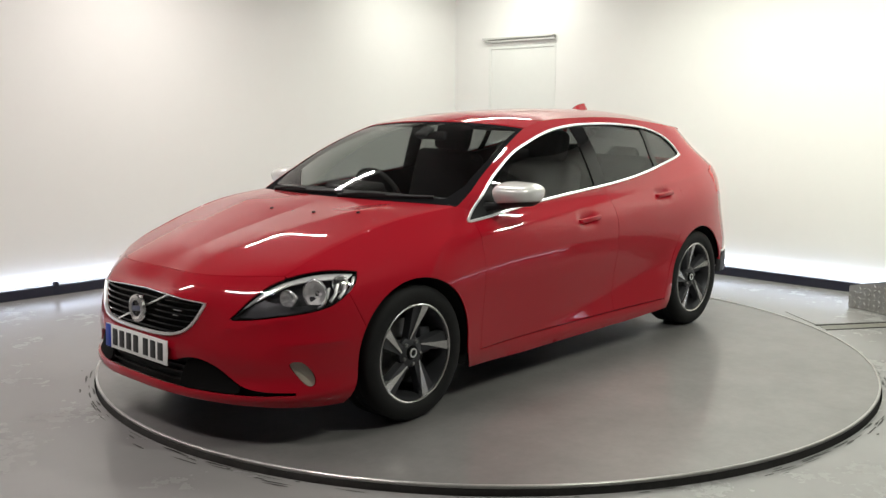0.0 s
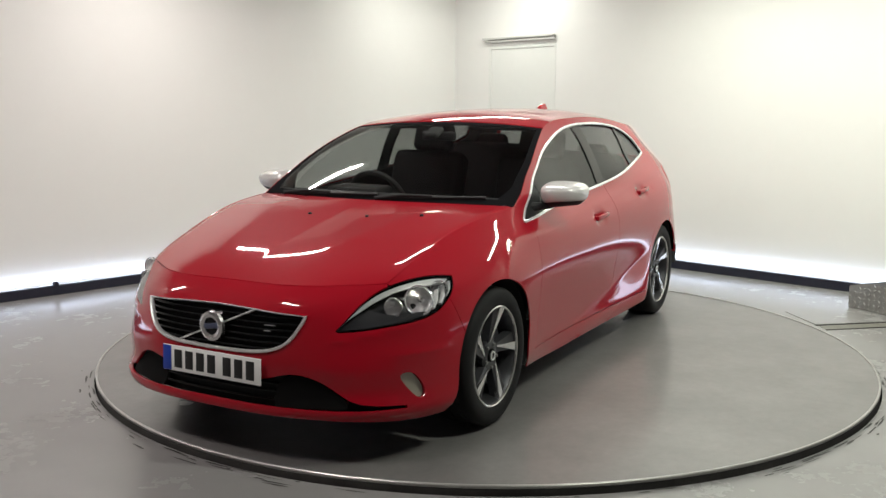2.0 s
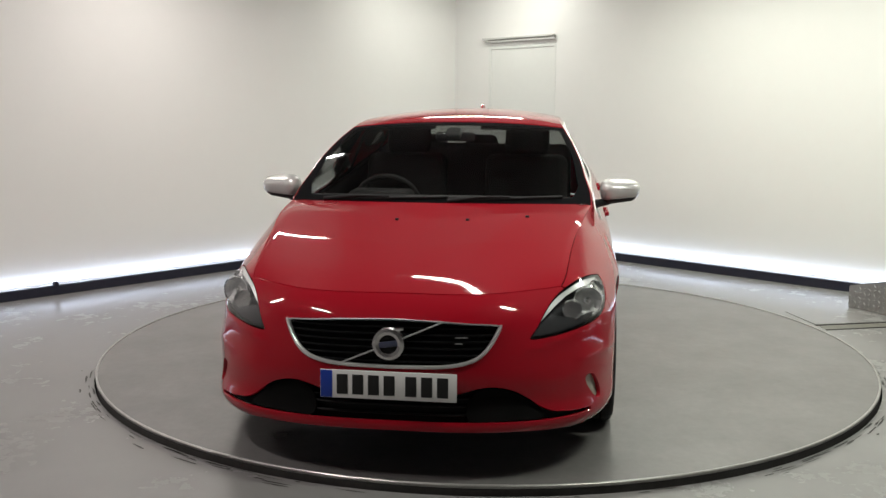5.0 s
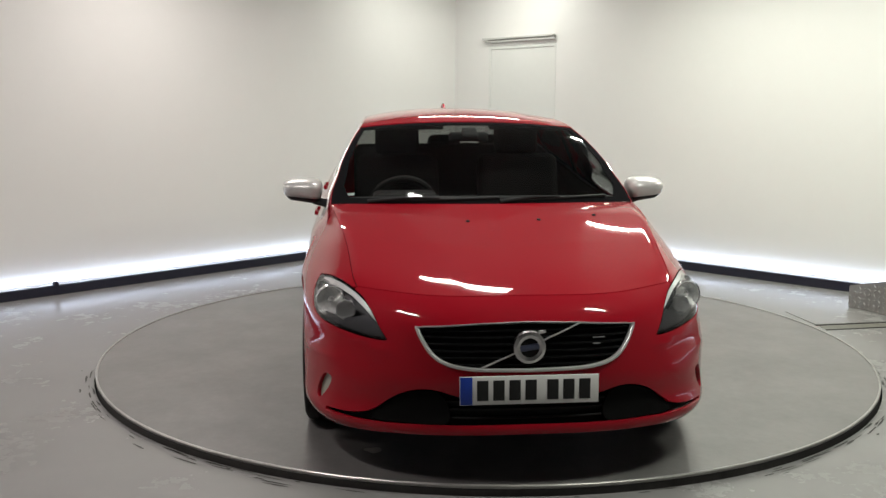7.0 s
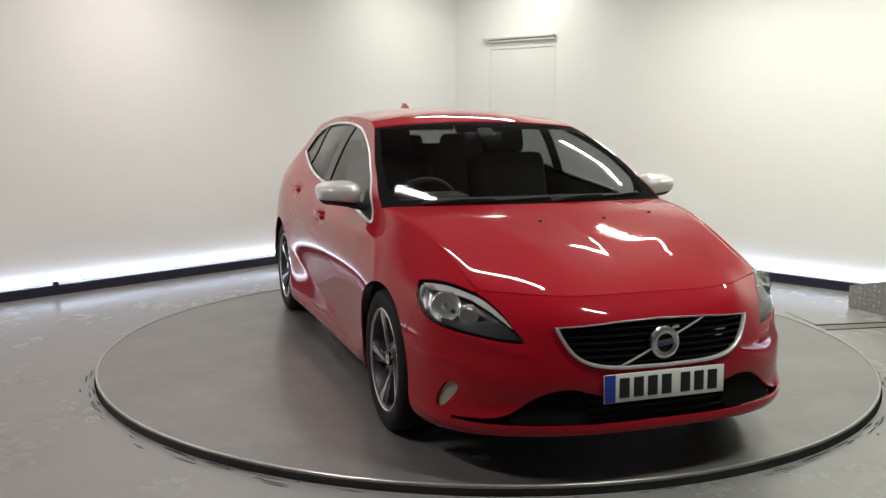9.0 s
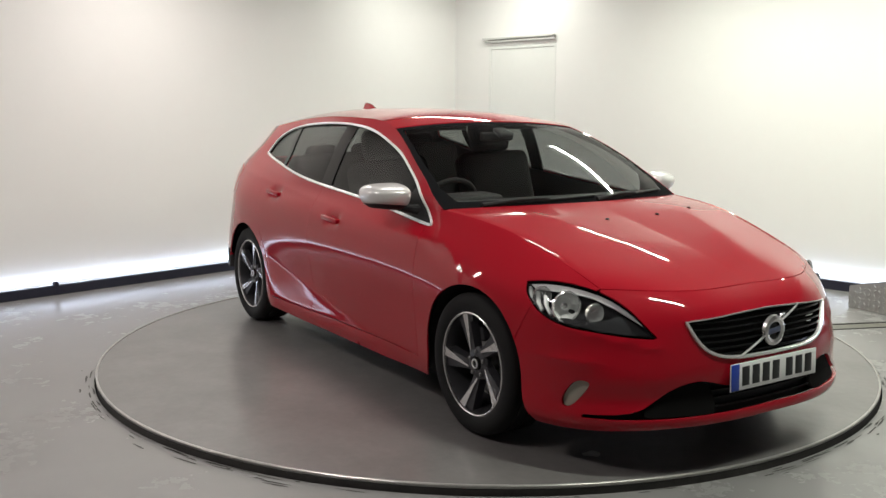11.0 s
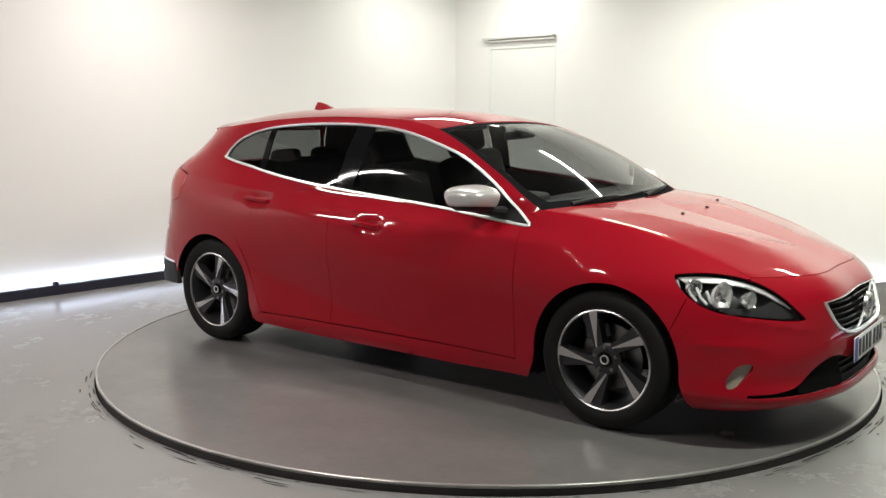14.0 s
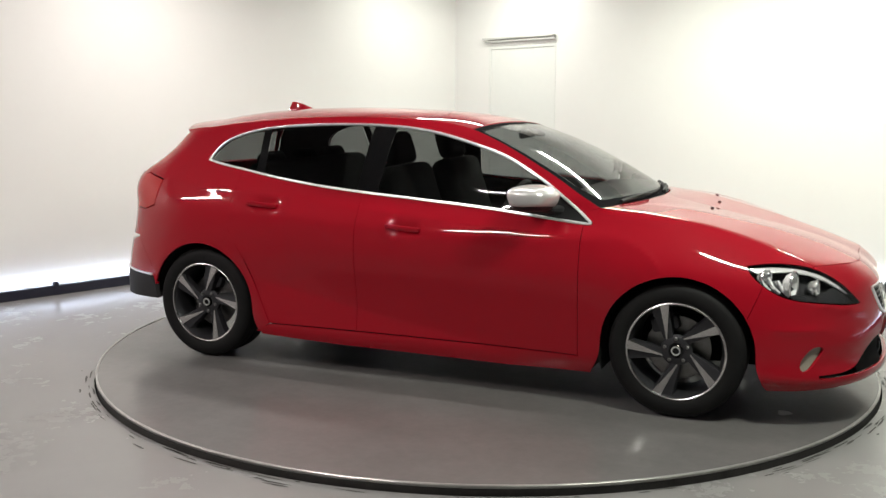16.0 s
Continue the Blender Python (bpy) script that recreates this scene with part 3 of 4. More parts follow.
# lines drawn on the car's side, in x and z
DLO_TOP = rounded([(-1.392, 1.112), (-1.372, 1.160), (-1.319, 1.214), (-1.215, 1.261), (-1.069, 1.294), (-0.921, 1.311), (-0.738, 1.322), (-0.523, 1.327),
                   (-0.347, 1.325), (-0.243, 1.320), (-0.073, 1.304), (0.096, 1.273), (0.263, 1.230), (0.425, 1.180), (0.589, 1.099), (0.749, 0.997), (0.898, 0.882)], 0.02)
DLO_LOW = rounded([(0.885, 0.866), (0.769, 0.876), (0.446, 0.910), (0.168, 0.932), (-0.157, 0.955), (-0.503, 0.983), (-0.876, 1.027), (-1.115, 1.064), (-1.30, 1.092), (-1.392, 1.112)], 0.02)
DLO = DLO_TOP + [(0.900, 0.870)] + DLO_LOW[:-1]
RAIL = [(0.93, 0.945), (0.80, 1.022), (0.70, 1.083), (0.50, 1.190), (0.36, 1.253), (0.215, 1.306), (0.05, 1.338), (-0.24, 1.357), (-0.52, 1.363), (-0.92, 1.350), (-1.25, 1.323), (-1.50, 1.298), (-1.645, 1.284)]
RAIL_F = rounded(RAIL, 0.02)
FRONT_SPLIT = 0.865      # fender and front door
MID_SPLIT = -0.335       # front and rear door


def arch(cx, r, z_low, n=40):
    """A wheel arch from its rear foot over the top to its front foot."""
    legs = 0.05 * (HUB_Z - z_low) / 0.14
    up = [(cx - r * math.cos(a), HUB_Z + r * math.sin(a)) for a in np.linspace(0, math.pi, n)]
    foot = [(r + legs * t * t, HUB_Z - (HUB_Z - z_low) * t) for t in (1.0, 0.8, 0.6, 0.4, 0.2)]
    return [(cx - d, z) for d, z in foot] + up + [(cx + d, z) for d, z in foot[::-1]]


F_ARCH = arch(AXLE, 0.348, 0.165)
R_ARCH = arch(-AXLE, 0.345, 0.19)


def between(curve, x0, x1):
    """The piece of a curve of (x, z) between two x, ends included, from x0 to x1."""
    c = sorted(curve)
    xs, zs = [p[0] for p in c], [p[1] for p in c]
    lo, hi = min(x0, x1), max(x0, x1)
    piece = [(lo, float(np.interp(lo, xs, zs)))] + [p for p in c if lo + 1e-4 < p[0] < hi - 1e-4] + [(hi, float(np.interp(hi, xs, zs)))]
    return piece if x0 < x1 else piece[::-1]


def side_panel(name, outline, mat, side, gap=0.0015, step=0.017, parent=None, thick=BODY_DEPTH, lift=0.0, label="", holes=()):
    poly = shrink(on_side(dense(outline, 0.02, True)), gap)
    hs = [on_side(dense(h, 0.02, True)) for h in holes]
    return panel(name, skin, poly, mat, parent or car, step, thick, hs, lift, False, side, label)


LOW_DLO = sorted(DLO_LOW)
# the hood's side line and the head lamp's outline
HOOD_LINE = rounded([(1.955, 0.712), (1.87, 0.750), (1.76, 0.787), (1.54, 0.852), (1.26, 0.912), (0.93, 0.945)], 0.02)
S_HOOD = sx(1.955)
LAMP_TOP = rounded([(0.553, 0.545), (0.60, 0.588), (0.645, 0.628), (0.73, 0.676), (0.83, 0.706), (0.945, 0.724), (1.07, 0.727), (1.165, 0.717)], 0.015)
LAMP_LOW = rounded([(1.165, 0.717), (1.145, 0.680), (1.05, 0.610), (0.94, 0.576), (0.80, 0.560), (0.664, 0.545), (0.553, 0.540)], 0.015)
K_TOP = min(range(len(LAMP_TOP)), key=lambda i: abs(LAMP_TOP[i][0] - S_HOOD))
K_LOW = min(range(len(LAMP_LOW)), key=lambda i: abs(LAMP_LOW[i][0] - 1.09))
SILL_Z = 0.245
for side in (1, -1):
    # front fender
    fender = on_side([(FRONT_SPLIT, 0.168), (FRONT_SPLIT, 0.868), (0.905, 0.868), (0.905, 0.882), (0.885, 0.905), (0.882, 0.930)])
    fender += on_side([HOOD_LINE[i] for i in range(len(HOOD_LINE) - 1, -1, -1)])
    fender += LAMP_TOP[K_TOP + 1:] + LAMP_LOW[1:K_LOW + 1]
    fender += on_side([(1.625, 0.485)] + [p for p in F_ARCH[::-1] if p[0] < 1.625 and not (p[0] > AXLE and p[1] < 0.35)])
    panel("front_fender", skin, shrink(dense(fender, 0.02, True), 0.0016), RED, car, 0.017, BODY_DEPTH, (), 0.0, False, side)
    # doors
    fd = [(FRONT_SPLIT, SILL_Z), (MID_SPLIT, SILL_Z)] + between(LOW_DLO, MID_SPLIT, FRONT_SPLIT)
    front_door = side_panel("front_door", fd, RED, side, step=0.012)
    rear_edge = rounded([(-0.86, SILL_Z), (-0.93, 0.40), (-1.03, 0.60), (-1.12, 0.74), (-1.14, 0.88), (-1.115, 1.064)], 0.02)
    rd = [(MID_SPLIT, SILL_Z)] + rear_edge + between(LOW_DLO, -1.115, MID_SPLIT)[1:]
    rear_door = side_panel("rear_door", rd, RED, side, step=0.012)
    # sill
    sill = [(0.925, 0.162), (0.94, 0.20)] + [(FRONT_SPLIT, SILL_Z - 0.003), (-0.86, SILL_Z - 0.003), (-0.92, 0.20), (-0.92, 0.178), (-0.45, 0.158), (0.5, 0.150)]
    side_panel("sill", sill, RED, side)
    # rear quarter with the pillars and roof rail round the side windows
    quarter = [(-1.115, 1.064)] + [(-1.14, 0.88), (-1.12, 0.74), (-1.03, 0.60), (-0.93, 0.40), (-0.86, SILL_Z), (-0.92, 0.19), (-0.965, 0.19)]
    quarter += [p for p in R_ARCH if p[0] > -1.2 or p[1] > 0.38][::-1]
    quarter += [(-1.662, 0.40), (-1.70, 0.52), (-1.78, 0.60), (-1.845, 0.66), (-1.928, 0.828), (-1.80, 0.822), (-1.702, 0.85), (-1.70, 1.0), (-1.87, 1.03), (-1.86, 1.10), (-1.82, 1.18), (-1.76, 1.25), (-1.70, 1.283)]
    quarter += [p for p in RAIL_F if p[0] < 0.93][::-1][0:]
    quarter += [(0.93, 0.945), (0.884, 0.928), (0.89, 0.905), (0.912, 0.882)] + DLO_TOP[::-1] + DLO_LOW[::-1][1:]
    k = max(i for i, q in enumerate(quarter) if abs(q[0] + 1.115) < 0.03 and abs(q[1] - 1.064) < 0.02)
    side_panel("rear_quarter", quarter[:k], RED, side, step=0.018)
    side_panel("pillar_lining", quarter[:k], CABIN, side, 0.001, 0.05, None, -0.012, -0.022)
    side_panel("door_lining", fd, CABIN, side, 0.002, 0.08, front_door, -0.024, -0.032)
    side_panel("door_lining", rd, CABIN, side, 0.002, 0.08, rear_door, -0.024, -0.032)
    # side windows, black pillars between them, bright surround
    def cut(x0l, x0u, x1l, x1u):
        """The window between two leaning lines, from the rear one to the front one."""
        low = between(LOW_DLO, x0l, x1l)
        up = between(DLO_TOP, x1u, x0u)
        return low + up
    side_panel("window_glass", cut(-0.255, -0.215, 0.62, 0.66), GLASS, side, 0.004, 0.06, front_door, 0.0, -0.012, "grey tinted door window").visible_shadow = False
    side_panel("window_glass", cut(-0.985, -1.01, -0.375, -0.345), PRIVACY, side, 0.004, 0.06, rear_door, 0.0, -0.012, "dark tinted rear door window").visible_shadow = False
    side_panel("quarter_glass", [(-1.385, 1.113)] + cut(-1.34, -1.34, -1.035, -1.055), PRIVACY, side, 0.004, 0.05, None, 0.0, -0.012, "small dark tinted rear quarter window")
    side_panel("pillar_cover", cut(-0.375, -0.345, -0.255, -0.215), BLACK_GLOSS, side, 0.0, 0.05, None, 0.008, -0.006, "gloss black centre pillar cover")
    side_panel("pillar_cover", cut(-1.035, -1.055, -0.985, -1.01), BLACK_GLOSS, side, 0.0, 0.05, None, 0.008, -0.006)
    side_panel("mirror_corner", cut(0.62, 0.66, 0.872, 0.892), BLACK, side, 0.002, 0.05, front_door, 0.008, -0.006)
    loop = shrink(on_side(dense(DLO, 0.015, True)), 0.004)
    q = np.array(loop)
    P, N = skin(q[:, 0], q[:, 1]), surface_normals(skin, q[:, 0], q[:, 1])
    if side < 0:
        P, N = P * (1, -1, 1), N * (1, -1, 1)
    part("window_surround", sweep(P, N, 0.014, 0.009, True), CHROME, car, "bright satin metal trim round the side windows")
    # handles
    for door_ob, (hx, hz) in zip((front_door, rear_door), HANDLES):
        c0 = skin(np.array([sx(hx)]), np.array([hz]))[0]
        grip = part("door_handle", block((0.19, 0.016, 0.026), (0, 0, 0), 0.0075, None, 3), RED, door_ob, "body-coloured pull handle")
        grip.matrix_basis = Matrix.Translation((c0[0], side * (c0[1] + 0.026), c0[2])) @ pose(0, 0, 0, 0, 3.5, 0)
        for dx in (-0.085, 0.085):
            foot = part("handle_foot", block((0.024, 0.03, 0.022), (0, 0, 0), 0.006), RED, grip)
            foot.matrix_basis = Matrix.Translation((dx, -side * 0.016, 0))

# hood, windscreen and roof span from one side to the other
def top_edge(curve):
    return lambda w: skin(sx_np(curve(w)[:, 0]), curve(w)[:, 1])


def span(edge, mid, power, extra=None, back=1.0):
    """A surface across the car: v runs along it, u from -1 (right) to 1 (left)."""
    def f(u, v):
        u, v = np.atleast_1d(u), np.clip(np.atleast_1d(v), -0.02, 1.02)
        e, c = edge(v), mid(v)
        p = np.empty((len(u), 3))
        p[:, 1] = u * e[:, 1]
        p[:, 0] = c[:, 0] + (e[:, 0] - c[:, 0]) * np.abs(u) ** 2
        p[:, 2] = c[:, 1] + (e[:, 2] - c[:, 1]) * np.abs(u) ** power
        if extra is not None:
            p[:, 2] += extra(u, v)
        return p
    return f


def line(pts):
    """Points of a plan or profile as a curve over 0..1."""
    p = np.array(pts, float)
    d = np.concatenate([[0], np.cumsum(np.linalg.norm(np.diff(p, axis=0), axis=1))])
    return Curve(d / d[-1], p)


HOOD_EDGE = line([(1.955, 0.712), (1.87, 0.750), (1.76, 0.787), (1.54, 0.852), (1.26, 0.912), (0.93, 0.945)])
HOOD_MID = line([(2.062, 0.702), (1.94, 0.750), (1.76, 0.803), (1.50, 0.868), (1.28, 0.920), (1.09, 0.957)])
SCREEN_EDGE = line([(0.93, 0.945), (0.80, 1.022), (0.70, 1.083), (0.50, 1.190), (0.36, 1.253), (0.215, 1.306)])
SCREEN_MID = line([(1.085, 0.953), (0.92, 1.052), (0.74, 1.150), (0.55, 1.236), (0.38, 1.298), (0.235, 1.338)])
ROOF_EDGE = line([(0.215, 1.306), (0.05, 1.338), (-0.24, 1.357), (-0.52, 1.363), (-0.92, 1.350), (-1.25, 1.323), (-1.52, 1.296)])
ROOF_MID = line([(0.235, 1.338), (0.06, 1.374), (-0.20, 1.400), (-0.53, 1.415), (-0.92, 1.415), (-1.30, 1.396), (-1.50, 1.372), (-1.655, 1.347)])

hood_surface = span(top_edge(HOOD_EDGE), HOOD_MID, 2.6,
                    lambda u, v: (0.038 * (0.69 - 0.37 * v - np.sqrt((np.abs(u) - (0.31 + 0.37 * v)) ** 2 + 0.0005)) * np.clip(v * 2.5, 0, 1) * np.clip((1 - v) * 4, 0, 1)
                                  - 0.005 * (np.clip(np.abs(u) - 0.955, 0, 1) / 0.045) ** 2))
plain_hood = hood_surface


def hood_surface(u, v):
    """The hood, its front edge brought onto the bumper's upper edge."""
    u, v = np.atleast_1d(np.asarray(u, float)), np.atleast_1d(np.asarray(v, float))
    uc = np.clip(u, -1, 1)
    front = skin(uc * S_HOOD, 0.702 + 0.010 * uc ** 2)
    gap = front - plain_hood(uc, np.zeros_like(uc))
    return plain_hood(u, v) + gap * (np.clip(1 - v / 0.35, 0, 1) ** 2)[:, None]


screen_surface = span(top_edge(SCREEN_EDGE), SCREEN_MID, 2.3)
roof_surface = span(top_edge(ROOF_EDGE), ROOF_MID, 2.4)


def box_outline(u0, u1, v0, v1, step=0.03):
    return dense([(u0, v0), (u1, v0), (u1, v1), (u0, v1)], step, True)


panel("hood", hood_surface, box_outline(-0.996, 0.996, 0.003, 0.992), RED, car, 0.04, 0.02, flip=False)
panel("roof", roof_surface, box_outline(-0.999, 0.999, 0.003, 0.998), RED, car, 0.05, 0.012)
SIGHT_CUT = dense([(-0.88, 0.065), (0.0, 0.055), (0.88, 0.065), (0.935, 0.20), (0.952, 0.5), (0.950, 0.952), (-0.950, 0.952), (-0.952, 0.5), (-0.935, 0.20)], 0.03, True)
windscreen = panel("windscreen", screen_surface, SIGHT_CUT, SCREEN_GLASS, car, 0.06, 0.0, lift=-0.002, label="clear raked windscreen")
panel("windscreen_border", screen_surface, dense([(-0.998, 0.004), (0.998, 0.004), (0.998, 0.996), (-0.998, 0.996)], 0.03, True), SCREEN_BORDER, car, 0.05, 0.01, holes=[SIGHT_CUT], lift=-0.003)
windscreen.visible_shadow = False

# front bumper
def both(half):
    """A left half outline from the middle outwards and back, made whole."""
    return half + [(-s, z) for s, z in half[::-1] if s > 1e-6]


LIP = [(1.06, 0.165), (0.95, 0.166), (0.80, 0.174), (0.66, 0.186), (0.50, 0.196), (0.25, 0.203), (0.0, 0.205)]
top_line = [(s, 0.702 + 0.010 * (s / S_HOOD) ** 2) for s in np.linspace(0, S_HOOD, 30)]
bumper = top_line + LAMP_TOP[:K_TOP + 1][::-1] + LAMP_LOW[::-1][1:len(LAMP_LOW) - K_LOW]
bumper += on_side([(1.625, 0.485)] + [p for p in F_ARCH if p[0] > 1.625 and p[1] > 0.17])
bumper += LIP[:-1]
bumper = dense(bumper + [(0.0, 0.205)], 0.02)
GRILLE = [(0.0, 0.622), (0.2, 0.619), (0.40, 0.607), (0.434, 0.601)] + rounded([(0.434, 0.597), (0.40, 0.540), (0.345, 0.484), (0.245, 0.453), (0.12, 0.446), (0.0, 0.444)], 0.015)
INTAKE = [(0.0, 0.345)] + rounded([(0.25, 0.345), (0.29, 0.355), (0.36, 0.372), (0.44, 0.366), (0.52, 0.332), (0.60, 0.280), (0.66, 0.260)], 0.015) + [(0.72, 0.252), (0.84, 0.246), (0.84, 0.232), (0.72, 0.233)] + rounded([(0.62, 0.235), (0.50, 0.238), (0.25, 0.243), (0.0, 0.245)], 0.02)
FOG = rounded([(0.818, 0.366), (0.860, 0.372), (0.900, 0.342), (0.926, 0.295), (0.918, 0.268), (0.890, 0.270), (0.852, 0.305), (0.826, 0.338)], 0.012, True)
grille_loop, intake_loop = dense(both(GRILLE), 0.02), dense(both(INTAKE), 0.02)
fogs = [FOG, [(-s, z) for s, z in FOG]]
bumper_ob = panel("front_bumper", skin, shrink(both(bumper), 0.0016), RED, car, 0.02, 0.02, [grille_loop, intake_loop] + fogs)

# upper grille: frame, slats, diagonal bar and round badge
grille = panel("grille", skin, shrink(grille_loop, 0.001), BLACK, car, 0.05, -0.03, lift=-0.045, label="black grille in a bright frame")
frame_loop = shrink(grille_loop, 0.004)
upper = sorted(p for p in frame_loop if p[1] > 0.595)
lower = [p for p in frame_loop if p[1] <= 0.600]
for name, path, width in (("grille_frame", lower, 0.0135), ("grille_edge", upper, 0.005)):
    q = np.array(path)
    part(name, sweep(skin(q[:, 0], q[:, 1]), surface_normals(skin, q[:, 0], q[:, 1]), width, 0.016), CHROME, grille, "bright satin frame")


def limits(loop, z):
    s = [a[0] + (b[0] - a[0]) * (z - a[1]) / (b[1] - a[1]) for a, b in zip(loop, loop[1:] + loop[:1]) if (a[1] - z) * (b[1] - z) < 0]
    return min(s), max(s)


def rib(name, s0, z0, s1, z1, width, depth, lift, mat, parent, n=24, label=""):
    s, z = np.linspace(s0, s1, n), np.linspace(z0, z1, n)
    N = surface_normals(skin, s, z)
    return part(name, sweep(skin(s, z) + N * lift, N, width, depth), mat, parent, label)


for z in (0.468, 0.493, 0.518, 0.543, 0.568, 0.593):
    lo, hi = limits(grille_loop, z)
    rib("grille_slat", lo + 0.012, z, hi - 0.012, z, 0.011, 0.02, -0.018, BLACK_GLOSS, grille)
for z, s0, s1 in ((0.560, 0.25, 0.30), (0.538, 0.25, 0.28)):
    rib("grille_accent", s0, z, s1, z, 0.003, 0.004, -0.004, CHROME, grille, 8)
rib("diagonal_bar", -0.195, 0.452, 0.20, 0.614, 0.0065, 0.008, 0.003, CHROME, grille)
nose = skin(np.array([0.0]), np.array([0.534]))[0]
badge = part("badge", lathe([(0.034, 0.004), (0.036, -0.010), (0.048, -0.015), (0.060, -0.010), (0.063, 0.004)], 40, closed=True), ALLOY, grille, "round bright metal ring badge")
badge.matrix_basis = Matrix.Translation(nose + np.array((0.012, 0, 0))) @ pose(0, 0, 0, 0, -8, 90)
part("badge_bar", block((0.088, 0.008, 0.022), (0, -0.006, 0), 0.003), BADGE_BLUE, badge, "dark blue centre bar")
part("badge_field", lathe([(0.041, -0.002), (0.001, -0.003)], 32), BLACK_GLOSS, badge)
tip = part("badge_arrow", block((0.03, 0.008, 0.012), (0.052, -0.006, 0.052), 0.003, None), BRIGHT, badge)

# lower intake
intake = panel("lower_intake", skin, shrink(intake_loop, 0.001), BLACK, car, 0.05, -0.03, lift=-0.05, label="black lower air intake")
for z in (0.27, 0.295, 0.32):
    lo, hi = limits(intake_loop, z)
    rib("intake_slat", lo + 0.02, z, hi - 0.02, z, 0.008, 0.02, -0.03, BLACK, intake)
for side in (1, -1):
    pod = rounded([(0.30, 0.255), (0.32, 0.335), (0.37, 0.362), (0.44, 0.357), (0.52, 0.322), (0.60, 0.268), (0.60, 0.248), (0.45, 0.245)], 0.02, True)
    panel("intake_pod", skin, pod, POD, intake, 0.04, 0.02, lift=-0.012, side=side)

# number plate: white, with a blue band and plain bars
plate = new("number_plate")
plate.parent = car
plate.matrix_basis = Matrix.Translation((2.2165, 0, 0.378)) @ pose(0, 0, 0, 0, -2, 0)
part("plate_board", block((0.006, 0.52, 0.108), (0, 0, 0), 0.0025), WHITE_PLATE, plate, "white number plate with black marks")
part("plate_band", block((0.003, 0.045, 0.104), (0.0036, -0.236, 0), 0.001), BLUE_PLATE, plate, "blue end band")
for k in range(7):
    y = -0.175 + k * 0.060 + (0.022 if k > 3 else 0)
    part("plate_mark", block((0.002, 0.042, 0.076), (0.0036, y, 0), 0.0006), INK, plate)

# fog lamps
for side in (1, -1):
    lamp_ob = panel("fog_lamp", skin, shrink(FOG, 0.002), LED_LENS, bumper_ob, 0.02, 0.01, lift=-0.016, side=side, label="slanting frosted day lamp")

# head lamps
LAMP = LAMP_TOP[:-1] + LAMP_LOW[:-1]
for side in (1, -1):
    bucket = panel("head_lamp", skin, shrink(LAMP, 0.002), LAMP_GREY, car, 0.03, -0.068, lift=-0.07, side=side, label="swept-back clear head lamp")
    panel("lamp_lens", skin, shrink(LAMP, 0.002), LENS, bucket, 0.03, 0.0, lift=-0.001, side=side).visible_shadow = False
    brow = [(s, z - 0.004) for s, z in LAMP_TOP[6:-1]] + [(1.12, 0.700), (0.95, 0.705), (0.83, 0.688), (0.73, 0.655)]
    panel("lamp_brow", skin, brow, LAMP_SILVER, bucket, 0.03, 0.01, lift=-0.02, side=side, label="bright upper reflector strip")
    bottom = [(0.575, 0.552), (0.67, 0.556), (0.80, 0.570), (0.94, 0.586), (1.0, 0.60), (0.93, 0.606), (0.84, 0.60), (0.76, 0.612), (0.70, 0.63), (0.64, 0.60)]
    panel("lamp_floor", skin, dense(bottom, 0.02, True), GUN, bucket, 0.03, 0.01, lift=-0.03, side=side)
    for s, z, r, aim, mat in ((0.945, 0.650, 0.057, 12, LAMP_SILVER), (0.815, 0.632, 0.036, 8, LAMP_CUP), (1.075, 0.680, 0.034, 30, LAMP_CUP)):
        c0 = skin(np.array([s]), np.array([z]))[0]
        n0 = surface_normals(skin, np.array([s]), np.array([z]))[0]
        c0 = (c0 - n0 * 0.02) * (1, side, 1)
        cup = part("reflector", lathe([(r, 0.0), (r * 0.92, 0.018), (r * 0.7, 0.034), (r * 0.4, 0.044), (0.004, 0.046)], 11), mat, bucket, smooth=False)
        cup.matrix_basis = Matrix.Translation(c0) @ pose(0, 0, 0, 0, 0, 90 + side * aim)
        ball = bmesh.new()
        bmesh.ops.create_uvsphere(ball, u_segments=16, v_segments=10, radius=r * 0.30)
        bulb = part("projector", ball, BRIGHT, cup)
        bulb.matrix_basis = Matrix.Translation((0, 0.024, 0))
        ring = part("lamp_ring", lathe([(r * 1.0, 0.002), (r * 1.08, -0.004), (r * 1.12, 0.004)], 24, closed=True), LAMP_CUP, cup)
    for k in range(4):
        s = 0.97 + 0.045 * k
        rs = np.array([s, s + 0.03, s + 0.05])
        rz = np.array([0.60, 0.63, 0.67]) + 0.012 * k
        N = surface_normals(skin, rs, rz)
        P = (skin(rs, rz) - N * 0.03) * (1, side, 1)
        part("lamp_fin", sweep(P, N * (1, side, 1), 0.012, 0.02), LAMP_SILVER, bucket)

# rear: bumper, tailgate, lamps
def tail(pts):
    half = [(sx(x) if x is not None else S_END, z) for x, z in pts]
    return dense(half + [(2 * S_END - s, z) for s, z in half[::-1] if s < S_END - 1e-6], 0.025)


